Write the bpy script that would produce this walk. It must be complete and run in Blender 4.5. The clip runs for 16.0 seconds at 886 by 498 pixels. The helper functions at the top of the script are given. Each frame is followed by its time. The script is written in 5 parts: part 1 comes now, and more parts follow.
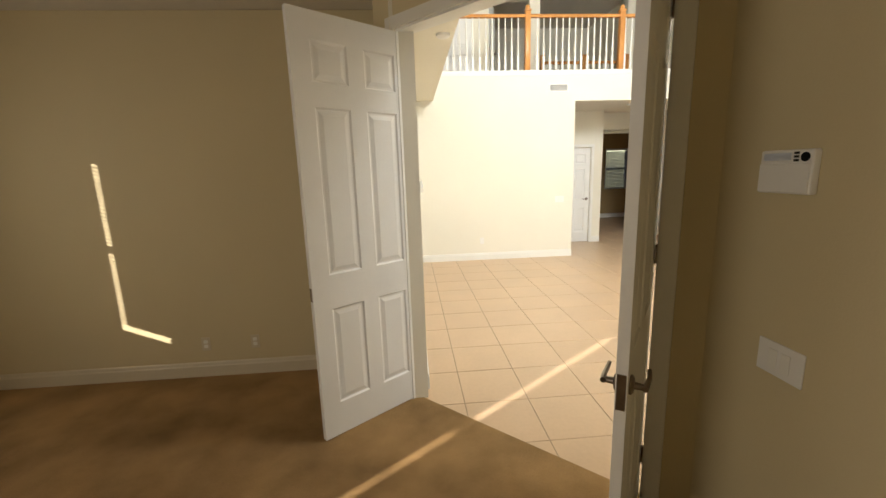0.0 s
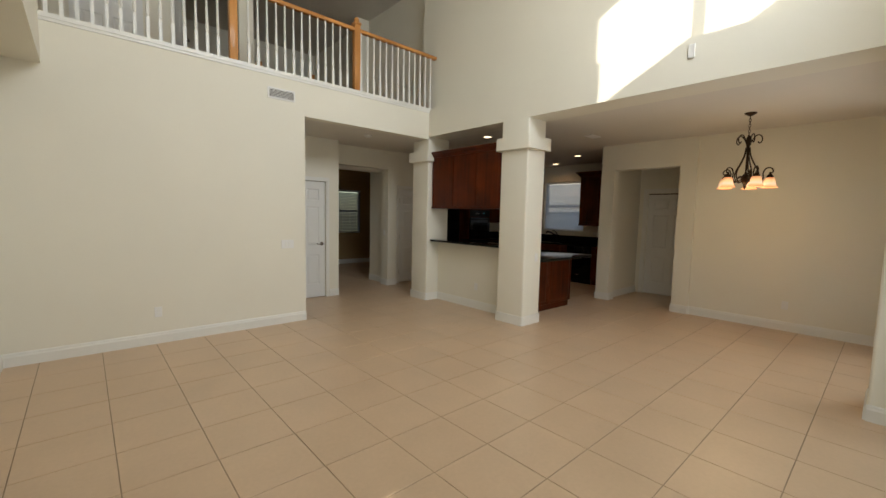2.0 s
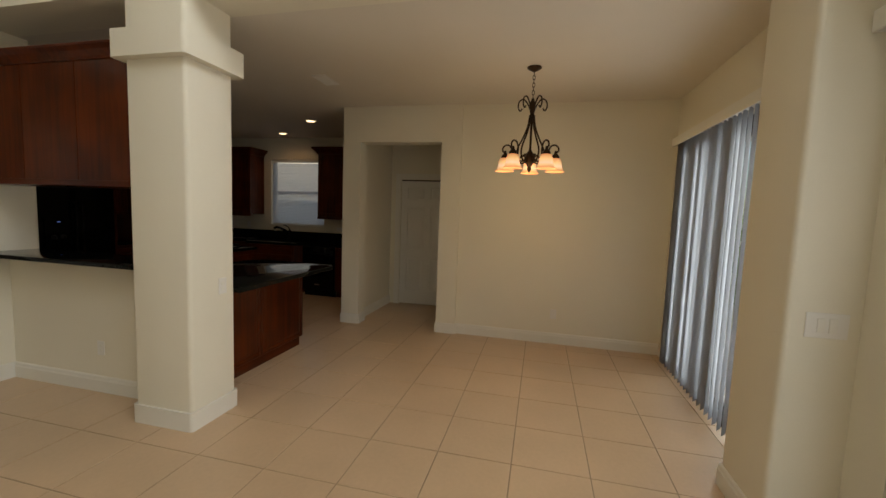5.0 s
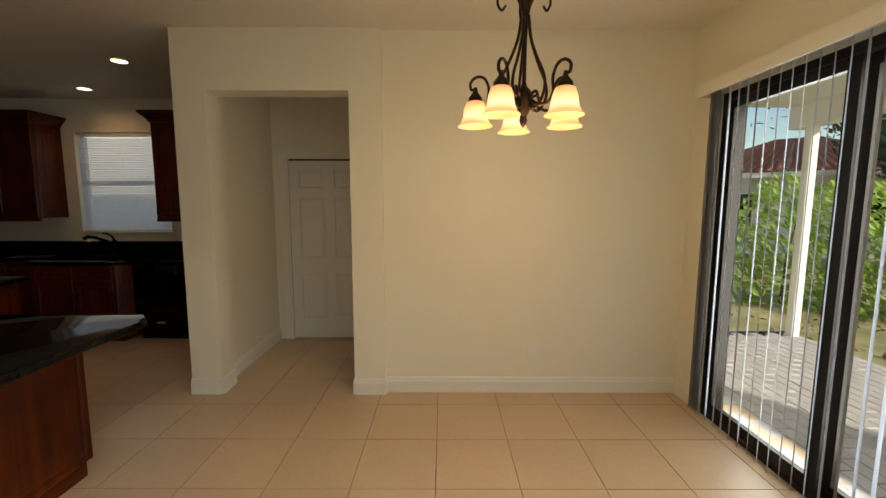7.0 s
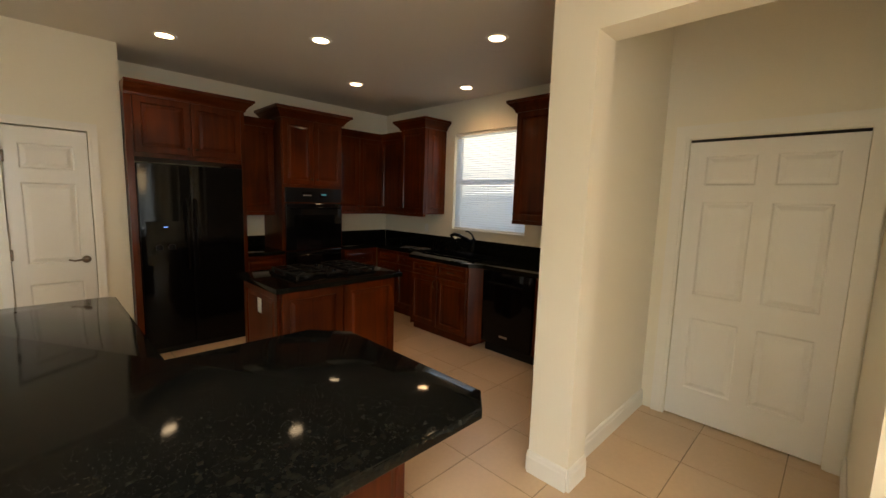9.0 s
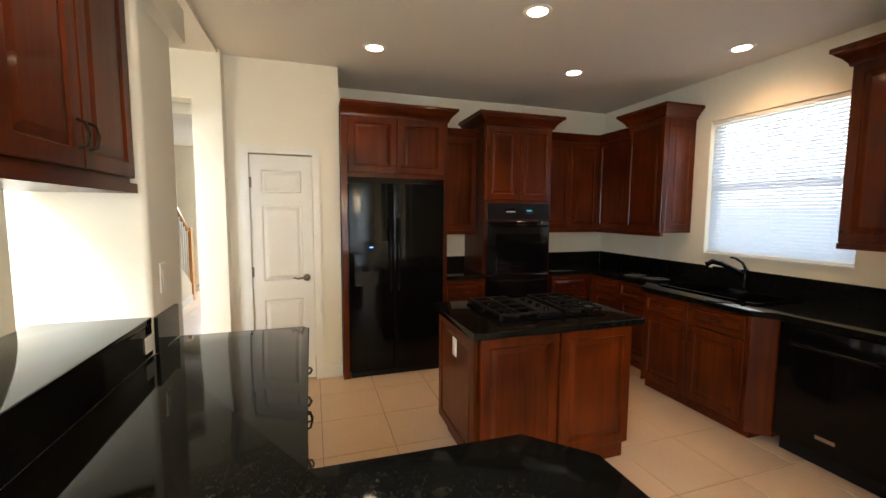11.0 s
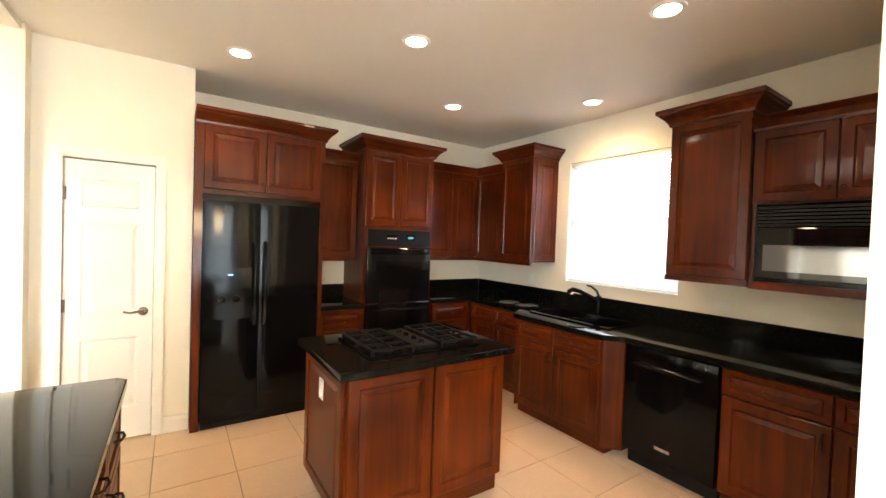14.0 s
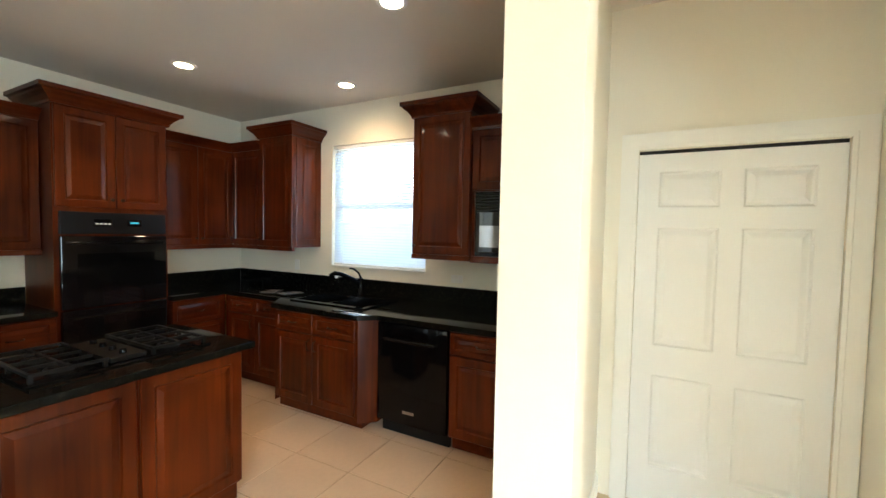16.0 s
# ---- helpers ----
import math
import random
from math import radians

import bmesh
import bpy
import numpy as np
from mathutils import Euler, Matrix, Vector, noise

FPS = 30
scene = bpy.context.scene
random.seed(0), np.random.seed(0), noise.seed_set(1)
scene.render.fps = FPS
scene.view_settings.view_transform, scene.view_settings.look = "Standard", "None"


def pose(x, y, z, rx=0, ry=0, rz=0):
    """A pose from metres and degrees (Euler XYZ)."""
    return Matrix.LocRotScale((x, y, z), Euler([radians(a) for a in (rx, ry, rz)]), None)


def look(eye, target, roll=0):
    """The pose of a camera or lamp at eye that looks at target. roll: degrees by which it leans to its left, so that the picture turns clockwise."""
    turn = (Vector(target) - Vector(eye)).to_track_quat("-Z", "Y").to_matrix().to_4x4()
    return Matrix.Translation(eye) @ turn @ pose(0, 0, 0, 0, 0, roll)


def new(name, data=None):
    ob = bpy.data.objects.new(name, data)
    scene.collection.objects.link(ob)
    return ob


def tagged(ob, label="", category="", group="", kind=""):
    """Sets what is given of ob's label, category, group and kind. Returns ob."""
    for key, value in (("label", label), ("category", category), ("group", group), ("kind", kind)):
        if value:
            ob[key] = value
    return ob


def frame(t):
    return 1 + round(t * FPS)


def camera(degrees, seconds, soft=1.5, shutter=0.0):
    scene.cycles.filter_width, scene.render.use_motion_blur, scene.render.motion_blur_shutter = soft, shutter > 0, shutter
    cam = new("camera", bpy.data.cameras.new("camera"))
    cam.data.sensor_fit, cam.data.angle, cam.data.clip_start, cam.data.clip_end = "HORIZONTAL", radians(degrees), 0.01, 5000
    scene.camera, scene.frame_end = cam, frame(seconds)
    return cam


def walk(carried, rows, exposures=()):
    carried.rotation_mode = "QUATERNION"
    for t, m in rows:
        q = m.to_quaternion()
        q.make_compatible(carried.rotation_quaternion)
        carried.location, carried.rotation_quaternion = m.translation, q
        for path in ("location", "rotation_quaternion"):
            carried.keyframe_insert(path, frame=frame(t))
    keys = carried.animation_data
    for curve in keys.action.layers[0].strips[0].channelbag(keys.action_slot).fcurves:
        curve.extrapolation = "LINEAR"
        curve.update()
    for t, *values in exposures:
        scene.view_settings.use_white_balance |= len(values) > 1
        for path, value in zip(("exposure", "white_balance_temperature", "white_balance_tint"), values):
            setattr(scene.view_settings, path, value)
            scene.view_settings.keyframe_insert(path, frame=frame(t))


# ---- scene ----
cam = camera(95.6, 16.0)
PATH = [
    (0, (-0.164, 0.266, 1.649), (-0.016, 2.224, 1.27), -1.8),
    (0.5, (-0.058, 0.799, 1.603), (0.426, 2.724, 1.36), -2.5),
    (1, (0.055, 1.293, 1.542), (0.892, 3.101, 1.365), -3.1),
    (1.5, (0.292, 1.775, 1.541), (1.390, 3.442, 1.416), -0.9),
    (2, (0.53, 2.12, 1.523), (1.86, 3.604, 1.353), 1.3),
    (2.5, (0.799, 2.436, 1.541), (2.393, 3.637, 1.422), -0.3),
    (3, (1.132, 2.662, 1.553), (2.836, 3.702, 1.433), 1.6),
    (3.5, (1.515, 2.864, 1.561), (3.3, 3.752, 1.405), 1.9),
    (4, (1.932, 3.083, 1.56), (3.809, 3.758, 1.411), 1.0),
    (4.5, (2.445, 3.177, 1.547), (4.364, 3.72, 1.398), 1.9),
    (4.7, (2.626, 3.208, 1.532), (4.551, 3.726, 1.37), 2.1),
    (7, (4.656, 3.78, 1.55), (6.643, 3.781, 1.327), 0.1),
    (7.5, (5.024, 3.971, 1.564), (6.964, 4.4, 1.332), 1.3),
    (8, (5.362, 4.224, 1.555), (7.224, 4.92, 1.339), 1.5),
    (8.5, (5.6, 4.462, 1.545), (7.279, 5.529, 1.333), 1.4),
    (9, (5.857, 4.666, 1.571), (7.269, 6.062, 1.327), 1.7),
    (9.5, (5.996, 4.923, 1.55), (7.191, 6.511, 1.319), 3.2),
    (10, (6.082, 5.169, 1.545), (7.073, 6.89, 1.312), 1.5),
    (12.3, (6.245, 5.628, 1.564), (6.619, 7.589, 1.434), 2.2),
    (12.5, (6.244, 5.629, 1.566), (6.671, 7.579, 1.44), 2.2),
    (13, (6.261, 5.622, 1.57), (6.892, 7.517, 1.463), 2.5),
    (13.5, (6.302, 5.614, 1.571), (7.162, 7.418, 1.496), 2.0),
    (14, (6.332, 5.58, 1.572), (7.44, 7.244, 1.529), 2.0),
    (14.5, (6.358, 5.549, 1.583), (7.664, 7.062, 1.527), 1.6),
    (15, (6.391, 5.513, 1.588), (7.832, 6.898, 1.529), 1.7),
    (15.5, (6.437, 5.493, 1.578), (8.057, 6.661, 1.466), 0.8),
    (16, (6.597, 5.398, 1.569), (8.367, 6.326, 1.479), 1.1),
]
walk(cam, [(t, look(eye, target, roll)) for t, eye, target, roll in PATH],
     [(0, 1.1, 6750, 12), (1, 0.9, 6650, 12), (1.5, 0.5, 6450, 12), (2, -0.08, 6450, 12), (2.5, -0.12, 6300, 11), (3.5, -0.32, 6600, 11), (4, -0.37, 6700, 12), (4.5, -0.42, 7000, 13), (7, 0.38, 7050, 10), (7.5, 0.35, 7300, 12), (8, 0.6, 6800, 10),
      (8.5, 1.3, 6600, 9), (9, 1.8, 6950, 10), (9.5, 2.0, 6500, 9), (10, 2.3, 6200, 10), (12.5, 3.05, 6100, 9), (13, 2.95, 6200, 9), (13.5, 3.45, 6150, 9), (14, 3.85, 6150, 10), (14.5, 3.65, 6050, 10), (15, 3.3, 5850, 7), (15.5, 3.15, 5600, 4), (16, 3.2, 5450, 2)])

# ---- world, sun, exposure ----
SUN_DIR = Vector((0.80, 0.60, -0.335)).normalized()      # the way the sunlight travels
world = bpy.data.worlds.new("sky")
scene.world = world
world.use_nodes = True
wn = world.node_tree
sky = wn.nodes.new("ShaderNodeTexSky")
sky.sky_type = "NISHITA"
sky.sun_disc = False
sky.sun_elevation = math.asin(-SUN_DIR.z)
sky.sun_rotation = math.atan2(-SUN_DIR.x, -SUN_DIR.y)
wn.links.new(sky.outputs["Color"], wn.nodes["Background"].inputs["Color"])
wn.nodes["Background"].inputs["Strength"].default_value = 0.15
sun = new("sun", bpy.data.lights.new("sun", "SUN"))
sun.data.energy, sun.data.angle, sun.data.color = 5.0, radians(0.5), (1.0, 0.93, 0.82)
sun.matrix_world = Matrix.Translation((-20, -20, 20)) @ SUN_DIR.to_track_quat("-Z", "Y").to_matrix().to_4x4()


def area_lamp(name, at, toward, sx, sy, watts, colour=(1, 1, 1)):
    lamp = new(name, bpy.data.lights.new(name, "AREA"))
    lamp.data.shape, lamp.data.size, lamp.data.size_y = "RECTANGLE", sx, sy
    lamp.data.energy, lamp.data.color = watts, colour
    lamp.matrix_world = look(at, toward)
    return lamp


# sky light in the openings: upper living-room windows, sliding doors, entry, kitchen window; added fill at the den
# windows
area_lamp("window_light", (2.75, 2.14, 4.75), (2.75, 6, 3.6), 3.0, 1.3, 134, (0.86, 0.93, 1.0))
area_lamp("window_light", (3.2, 1.78, 1.15), (3.2, 6, 0.9), 3.0, 2.1, 26, (0.90, 0.96, 1.0))
area_lamp("window_light", (6.6, 1.55, 1.15), (6.6, 6, 0.9), 1.9, 2.1, 64, (0.93, 0.97, 1.0))
area_lamp("window_light", (4.2, 14.9, 2.6), (4.6, 9, 1.0), 1.4, 2.2, 55, (0.97, 0.98, 1.0))
# two added lamps inside the closed, unseen den blinds brighten the den
area_lamp("window_light", (-3.55, -0.85, 1.6), (0, -0.6, 1.2), 1.4, 1.4, 23, (1.0, 0.96, 0.88))
area_lamp("window_light", (-3.55, 2.2, 1.6), (0, 2.2, 1.2), 1.1, 1.4, 3.8, (1.0, 0.96, 0.88))
area_lamp("window_light", (9.985, 7.86, 1.81), (5.0, 7.86, 1.7), 1.05, 1.15, 1.3, (0.95, 0.97, 1.0))

# ---- materials ----


def material(name, colour, rough=0.6, metal=0.0, spread=0.06, scale=3.0, grain=60.0, bump=0.02, coat=0.0, spec=0.5):
    """A surface with slow blotches, fine grain and a little relief, in world metres."""
    m = bpy.data.materials.new(name)
    m.use_nodes = True
    nt = m.node_tree
    bsdf = nt.nodes["Principled BSDF"]
    geo = nt.nodes.new("ShaderNodeNewGeometry")
    n1, n2 = nt.nodes.new("ShaderNodeTexNoise"), nt.nodes.new("ShaderNodeTexNoise")
    n1.inputs["Scale"].default_value, n2.inputs["Scale"].default_value = scale, grain
    n1.inputs["Detail"].default_value, n2.inputs["Detail"].default_value = 4, 3
    for n in (n1, n2):
        nt.links.new(geo.outputs["Position"], n.inputs["Vector"])
    mixer = nt.nodes.new("ShaderNodeMath")
    mixer.operation = "MULTIPLY_ADD"
    mixer.inputs[1].default_value = 0.35
    nt.links.new(n2.outputs["Fac"], mixer.inputs[0])
    half = nt.nodes.new("ShaderNodeMath")
    half.operation = "MULTIPLY"
    half.inputs[1].default_value = 0.65
    nt.links.new(n1.outputs["Fac"], half.inputs[0])
    nt.links.new(half.outputs[0], mixer.inputs[2])
    ramp = nt.nodes.new("ShaderNodeValToRGB")
    ramp.color_ramp.elements[0].position, ramp.color_ramp.elements[1].position = 0.3, 0.7
    ramp.color_ramp.elements[0].color = (*[max(0.0, c * (1 - spread)) for c in colour], 1)
    ramp.color_ramp.elements[1].color = (*[min(1.0, c * (1 + spread)) for c in colour], 1)
    nt.links.new(mixer.outputs[0], ramp.inputs["Fac"])
    nt.links.new(ramp.outputs["Color"], bsdf.inputs["Base Color"])
    rr = nt.nodes.new("ShaderNodeMapRange")
    rr.inputs["To Min"].default_value, rr.inputs["To Max"].default_value = max(0.02, rough * 0.85), min(1.0, rough * 1.15)
    nt.links.new(n1.outputs["Fac"], rr.inputs["Value"])
    nt.links.new(rr.outputs["Result"], bsdf.inputs["Roughness"])
    bsdf.inputs["Metallic"].default_value = metal
    bsdf.inputs["Coat Weight"].default_value = coat
    bsdf.inputs["Specular IOR Level"].default_value = spec
    if bump:
        b = nt.nodes.new("ShaderNodeBump")
        b.inputs["Strength"].default_value, b.inputs["Distance"].default_value = bump, 0.004
        nt.links.new(n2.outputs["Fac"], b.inputs["Height"])
        nt.links.new(b.outputs["Normal"], bsdf.inputs["Normal"])
    return m


def glowing(name, colour, strength):
    m = bpy.data.materials.new(name)
    m.use_nodes = True
    bsdf = m.node_tree.nodes["Principled BSDF"]
    bsdf.inputs["Base Color"].default_value = (*colour, 1)
    bsdf.inputs["Emission Color"].default_value = (*colour, 1)
    bsdf.inputs["Emission Strength"].default_value = strength
    return m


def glassy(name, colour=(1, 1, 1), rough=0.0):
    m = bpy.data.materials.new(name)
    m.use_nodes = True
    nt = m.node_tree
    nt.nodes.clear()
    out = nt.nodes.new("ShaderNodeOutputMaterial")
    clear, gloss, mix, edge, curve = (nt.nodes.new("ShaderNode" + k) for k in ("BsdfTransparent", "BsdfGlossy", "MixShader", "LayerWeight", "Math"))
    clear.inputs["Color"].default_value = (*colour, 1)
    gloss.inputs["Roughness"].default_value = rough
    curve.operation = "POWER"
    curve.inputs[1].default_value = 4.0
    nt.links.new(edge.outputs["Facing"], curve.inputs[0])
    nt.links.new(curve.outputs[0], mix.inputs[0])
    nt.links.new(clear.outputs[0], mix.inputs[1])
    nt.links.new(gloss.outputs[0], mix.inputs[2])
    nt.links.new(mix.outputs[0], out.inputs["Surface"])
    return m


def wood(name, dark, light, rough=0.3, coat=0.3, along="Z", scale=1.0):
    """Stained wood: stretched grain along one axis."""
    m = bpy.data.materials.new(name)
    m.use_nodes = True
    nt = m.node_tree
    bsdf = nt.nodes["Principled BSDF"]
    geo, info = nt.nodes.new("ShaderNodeNewGeometry"), nt.nodes.new("ShaderNodeObjectInfo")
    mapping = nt.nodes.new("ShaderNodeMapping")
    stretch = {"X": (1.2, 22, 22), "Y": (22, 1.2, 22), "Z": (22, 22, 1.2)}[along]
    mapping.inputs["Scale"].default_value = [s * scale for s in stretch]
    off = nt.nodes.new("ShaderNodeVectorMath")
    off.operation = "ADD"
    rnd = nt.nodes.new("ShaderNodeMath")
    rnd.operation = "MULTIPLY"
    rnd.inputs[1].default_value = 13.0
    nt.links.new(info.outputs["Random"], rnd.inputs[0])
    nt.links.new(geo.outputs["Position"], off.inputs[0])
    nt.links.new(rnd.outputs[0], off.inputs[1])
    nt.links.new(off.outputs[0], mapping.inputs["Vector"])
    n1, n2 = nt.nodes.new("ShaderNodeTexNoise"), nt.nodes.new("ShaderNodeTexNoise")
    n1.inputs["Scale"].default_value, n1.inputs["Detail"].default_value = 1.0, 6
    n1.inputs["Distortion"].default_value = 0.6
    n2.inputs["Scale"].default_value = 2.2
    nt.links.new(mapping.outputs[0], n1.inputs["Vector"])
    nt.links.new(geo.outputs["Position"], n2.inputs["Vector"])
    add = nt.nodes.new("ShaderNodeMath")
    add.operation = "MULTIPLY_ADD"
    add.inputs[1].default_value = 0.6
    nt.links.new(n2.outputs["Fac"], add.inputs[0])
    half = nt.nodes.new("ShaderNodeMath")
    half.operation = "MULTIPLY"
    half.inputs[1].default_value = 0.45
    nt.links.new(n1.outputs["Fac"], half.inputs[0])
    nt.links.new(half.outputs[0], add.inputs[2])
    ramp = nt.nodes.new("ShaderNodeValToRGB")
    ramp.color_ramp.elements[0].position, ramp.color_ramp.elements[1].position = 0.32, 0.72
    ramp.color_ramp.elements[0].color, ramp.color_ramp.elements[1].color = (*dark, 1), (*light, 1)
    nt.links.new(add.outputs[0], ramp.inputs["Fac"])
    nt.links.new(ramp.outputs["Color"], bsdf.inputs["Base Color"])
    bsdf.inputs["Roughness"].default_value = rough
    bsdf.inputs["Coat Weight"].default_value, bsdf.inputs["Coat Roughness"].default_value = coat, 0.08
    bsdf.inputs["Specular IOR Level"].default_value = 0.13
    b = nt.nodes.new("ShaderNodeBump")
    b.inputs["Strength"].default_value, b.inputs["Distance"].default_value = 0.05, 0.002
    nt.links.new(n1.outputs["Fac"], b.inputs["Height"])
    nt.links.new(b.outputs["Normal"], bsdf.inputs["Normal"])
    return m


def granite_stone():
    m = bpy.data.materials.new("black_granite")
    m.use_nodes = True
    nt = m.node_tree
    bsdf = nt.nodes["Principled BSDF"]
    geo = nt.nodes.new("ShaderNodeNewGeometry")
    fleck, cloud = nt.nodes.new("ShaderNodeTexVoronoi"), nt.nodes.new("ShaderNodeTexNoise")
    fleck.inputs["Scale"].default_value, cloud.inputs["Scale"].default_value = 105, 40
    cloud.inputs["Detail"].default_value = 8
    for n in (fleck, cloud):
        nt.links.new(geo.outputs["Position"], n.inputs["Vector"])
    r1, r2 = nt.nodes.new("ShaderNodeValToRGB"), nt.nodes.new("ShaderNodeValToRGB")
    e = r1.color_ramp.elements
    e[0].position, e[1].position = 0.08, 0.24
    e[0].color, e[1].color = (0.024, 0.023, 0.017, 1), (0.004, 0.0045, 0.004, 1)
    e = r2.color_ramp.elements
    e[0].position, e[1].position = 0.50, 0.78
    e[0].color, e[1].color = (0.003, 0.0035, 0.003, 1), (0.017, 0.016, 0.011, 1)
    nt.links.new(fleck.outputs["Distance"], r1.inputs["Fac"])
    nt.links.new(cloud.outputs["Fac"], r2.inputs["Fac"])
    mix = nt.nodes.new("ShaderNodeMixRGB")
    mix.blend_type = "LIGHTEN"
    mix.inputs["Fac"].default_value = 0.8
    nt.links.new(r2.outputs["Color"], mix.inputs[1])
    nt.links.new(r1.outputs["Color"], mix.inputs[2])
    nt.links.new(mix.outputs[0], bsdf.inputs["Base Color"])
    bsdf.inputs["Roughness"].default_value = 0.06
    bsdf.inputs["Specular IOR Level"].default_value = 0.11
    return m


def tile_stuff(name, colour):
    """Glazed floor tile: each piece a little different, with soft clouding."""
    m = material(name, colour, rough=0.33, spread=0.07, scale=2.2, grain=35, bump=0.03)
    nt = m.node_tree
    bsdf = nt.nodes["Principled BSDF"]
    ramp = [n for n in nt.nodes if n.type == "VALTORGB"][0]
    info, hsv, mr = nt.nodes.new("ShaderNodeObjectInfo"), nt.nodes.new("ShaderNodeHueSaturation"), nt.nodes.new("ShaderNodeMapRange")
    mr.inputs["To Min"].default_value, mr.inputs["To Max"].default_value = 0.975, 1.02
    nt.links.new(info.outputs["Random"], mr.inputs["Value"])
    nt.links.new(mr.outputs["Result"], hsv.inputs["Value"])
    nt.links.new(ramp.outputs["Color"], hsv.inputs["Color"])
    nt.links.new(hsv.outputs["Color"], bsdf.inputs["Base Color"])
    return m


WALL = material("cream_wall_paint", (0.80, 0.757, 0.632), 0.7, spread=0.025, scale=1.2, grain=140, bump=0.12, spec=0.3)
DEN_WALL = material("tan_wall_paint", (0.62, 0.525, 0.325), 0.7, spread=0.03, scale=1.2, grain=140, bump=0.12, spec=0.3)
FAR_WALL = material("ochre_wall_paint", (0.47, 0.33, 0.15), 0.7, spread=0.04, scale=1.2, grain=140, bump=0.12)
CEIL = material("ceiling_paint", (0.74, 0.69, 0.60), 0.85, spread=0.03, scale=1.5, grain=180, bump=0.25, spec=0.2)
# white trim darkened to tan: the den's shade is put into this colour
DIM_TRIM = material("shade_toned_trim", (0.62, 0.55, 0.41), 0.42, spread=0.03, scale=4, grain=90, bump=0.02)
TRIM = material("white_trim_paint", (0.80, 0.78, 0.71), 0.38, spread=0.02, scale=4, grain=90, bump=0.02)
DOOR_PAINT = material("white_door_paint", (0.78, 0.77, 0.73), 0.4, spread=0.025, scale=3, grain=110, bump=0.03)
GROUT = material("grout", (0.31, 0.225, 0.14), 0.9, spread=0.2, scale=5, grain=150, bump=0.2)
TILE = tile_stuff("beige_floor_tile", (0.60, 0.43, 0.275))
CARPET = material("brown_carpet", (0.33, 0.205, 0.092), 0.95, spread=0.55, scale=2.0, grain=220, bump=1.0, spec=0.1)
CHERRY = wood("dark_cherry_wood", (0.026, 0.0032, 0.0005), (0.134, 0.0230, 0.0020), 0.34, 0.24, "Z")
CHERRY_H = wood("dark_cherry_wood_across", (0.026, 0.0032, 0.0005), (0.130, 0.0220, 0.0019), 0.34, 0.24, "Y")
CHERRY_X = wood("dark_cherry_wood_long", (0.026, 0.0032, 0.0005), (0.130, 0.0220, 0.0019), 0.34, 0.24, "X")
OAK = wood("honey_oak", (0.42, 0.17, 0.045), (0.66, 0.31, 0.09), 0.35, 0.3, "Z")
OAK_X = wood("honey_oak_rail", (0.42, 0.17, 0.045), (0.66, 0.31, 0.09), 0.35, 0.3, "X")
GRANITE = granite_stone()
BLACK = material("black_appliance_enamel", (0.003, 0.003, 0.0033), 0.09, spread=0.1, scale=0.6, grain=50, bump=0.0, spec=0.15)
BLACK_GLASS = material("black_oven_glass", (0.004, 0.004, 0.005), 0.04, spread=0.1, bump=0.0)
BLACK_MATT = material("black_cast_iron", (0.005, 0.005, 0.005), 0.45, spread=0.2, grain=200, bump=0.15, spec=0.25)
BRONZE = material("oil_rubbed_bronze", (0.045, 0.028, 0.018), 0.38, metal=0.9, spread=0.3, scale=20, grain=90, bump=0.05)
GREY_PLASTIC = material("dark_grey_plastic", (0.007, 0.0073, 0.0085), 0.35, spread=0.08, bump=0.02, spec=0.2)
NICKEL = material("aged_pewter_hardware", (0.24, 0.20, 0.16), 0.3, metal=1.0, spread=0.15, scale=20, bump=0.03)
STEEL = material("brushed_steel", (0.55, 0.55, 0.55), 0.25, metal=1.0, spread=0.08, bump=0.02)
ALU_DARK = material("bronze_aluminium_frame", (0.028, 0.022, 0.018), 0.42, metal=0.6, spread=0.15, bump=0.03)
PLASTIC = material("white_plastic", (0.80, 0.78, 0.73), 0.35, spread=0.02, bump=0.01)
DARK_GAP = material("dark_gap", (0.01, 0.009, 0.008), 0.8, bump=0.0)
GLASS = glassy("clear_glass", (0.93, 0.96, 0.95))
SHADE_GLOW = glowing("lit_amber_glass", (1.0, 0.50, 0.24), 1.0)
sg = SHADE_GLOW.node_tree
sc, sx, sr = sg.nodes.new("ShaderNodeTexCoord"), sg.nodes.new("ShaderNodeSeparateXYZ"), sg.nodes.new("ShaderNodeMapRange")
sr.inputs["From Min"].default_value, sr.inputs["From Max"].default_value = 1.935, 2.06
glass_ramp = sg.nodes.new("ShaderNodeValToRGB")
ge = glass_ramp.color_ramp.elements
ge[0].position, ge[0].color = 0.0, (0.66, 0.28, 0.10, 1)
ge[1].position, ge[1].color = 1.0, (0.50, 0.22, 0.075, 1)
for where, hue in ((0.16, (0.72, 0.36, 0.145, 1)), (0.40, (1.0, 0.75, 0.47, 1)), (0.68, (0.86, 0.50, 0.23, 1))):
    ge.new(where).color = hue
sg.links.new(sc.outputs["Object"], sx.inputs[0])
sg.links.new(sx.outputs["Z"], sr.inputs["Value"])
sg.links.new(sr.outputs[0], glass_ramp.inputs["Fac"])
sg.links.new(glass_ramp.outputs["Color"], sg.nodes["Principled BSDF"].inputs["Emission Color"])
BULB_GLOW = glowing("lit_lamp_lens", (1.0, 0.74, 0.46), 5.0)

# ---- mesh helpers ----


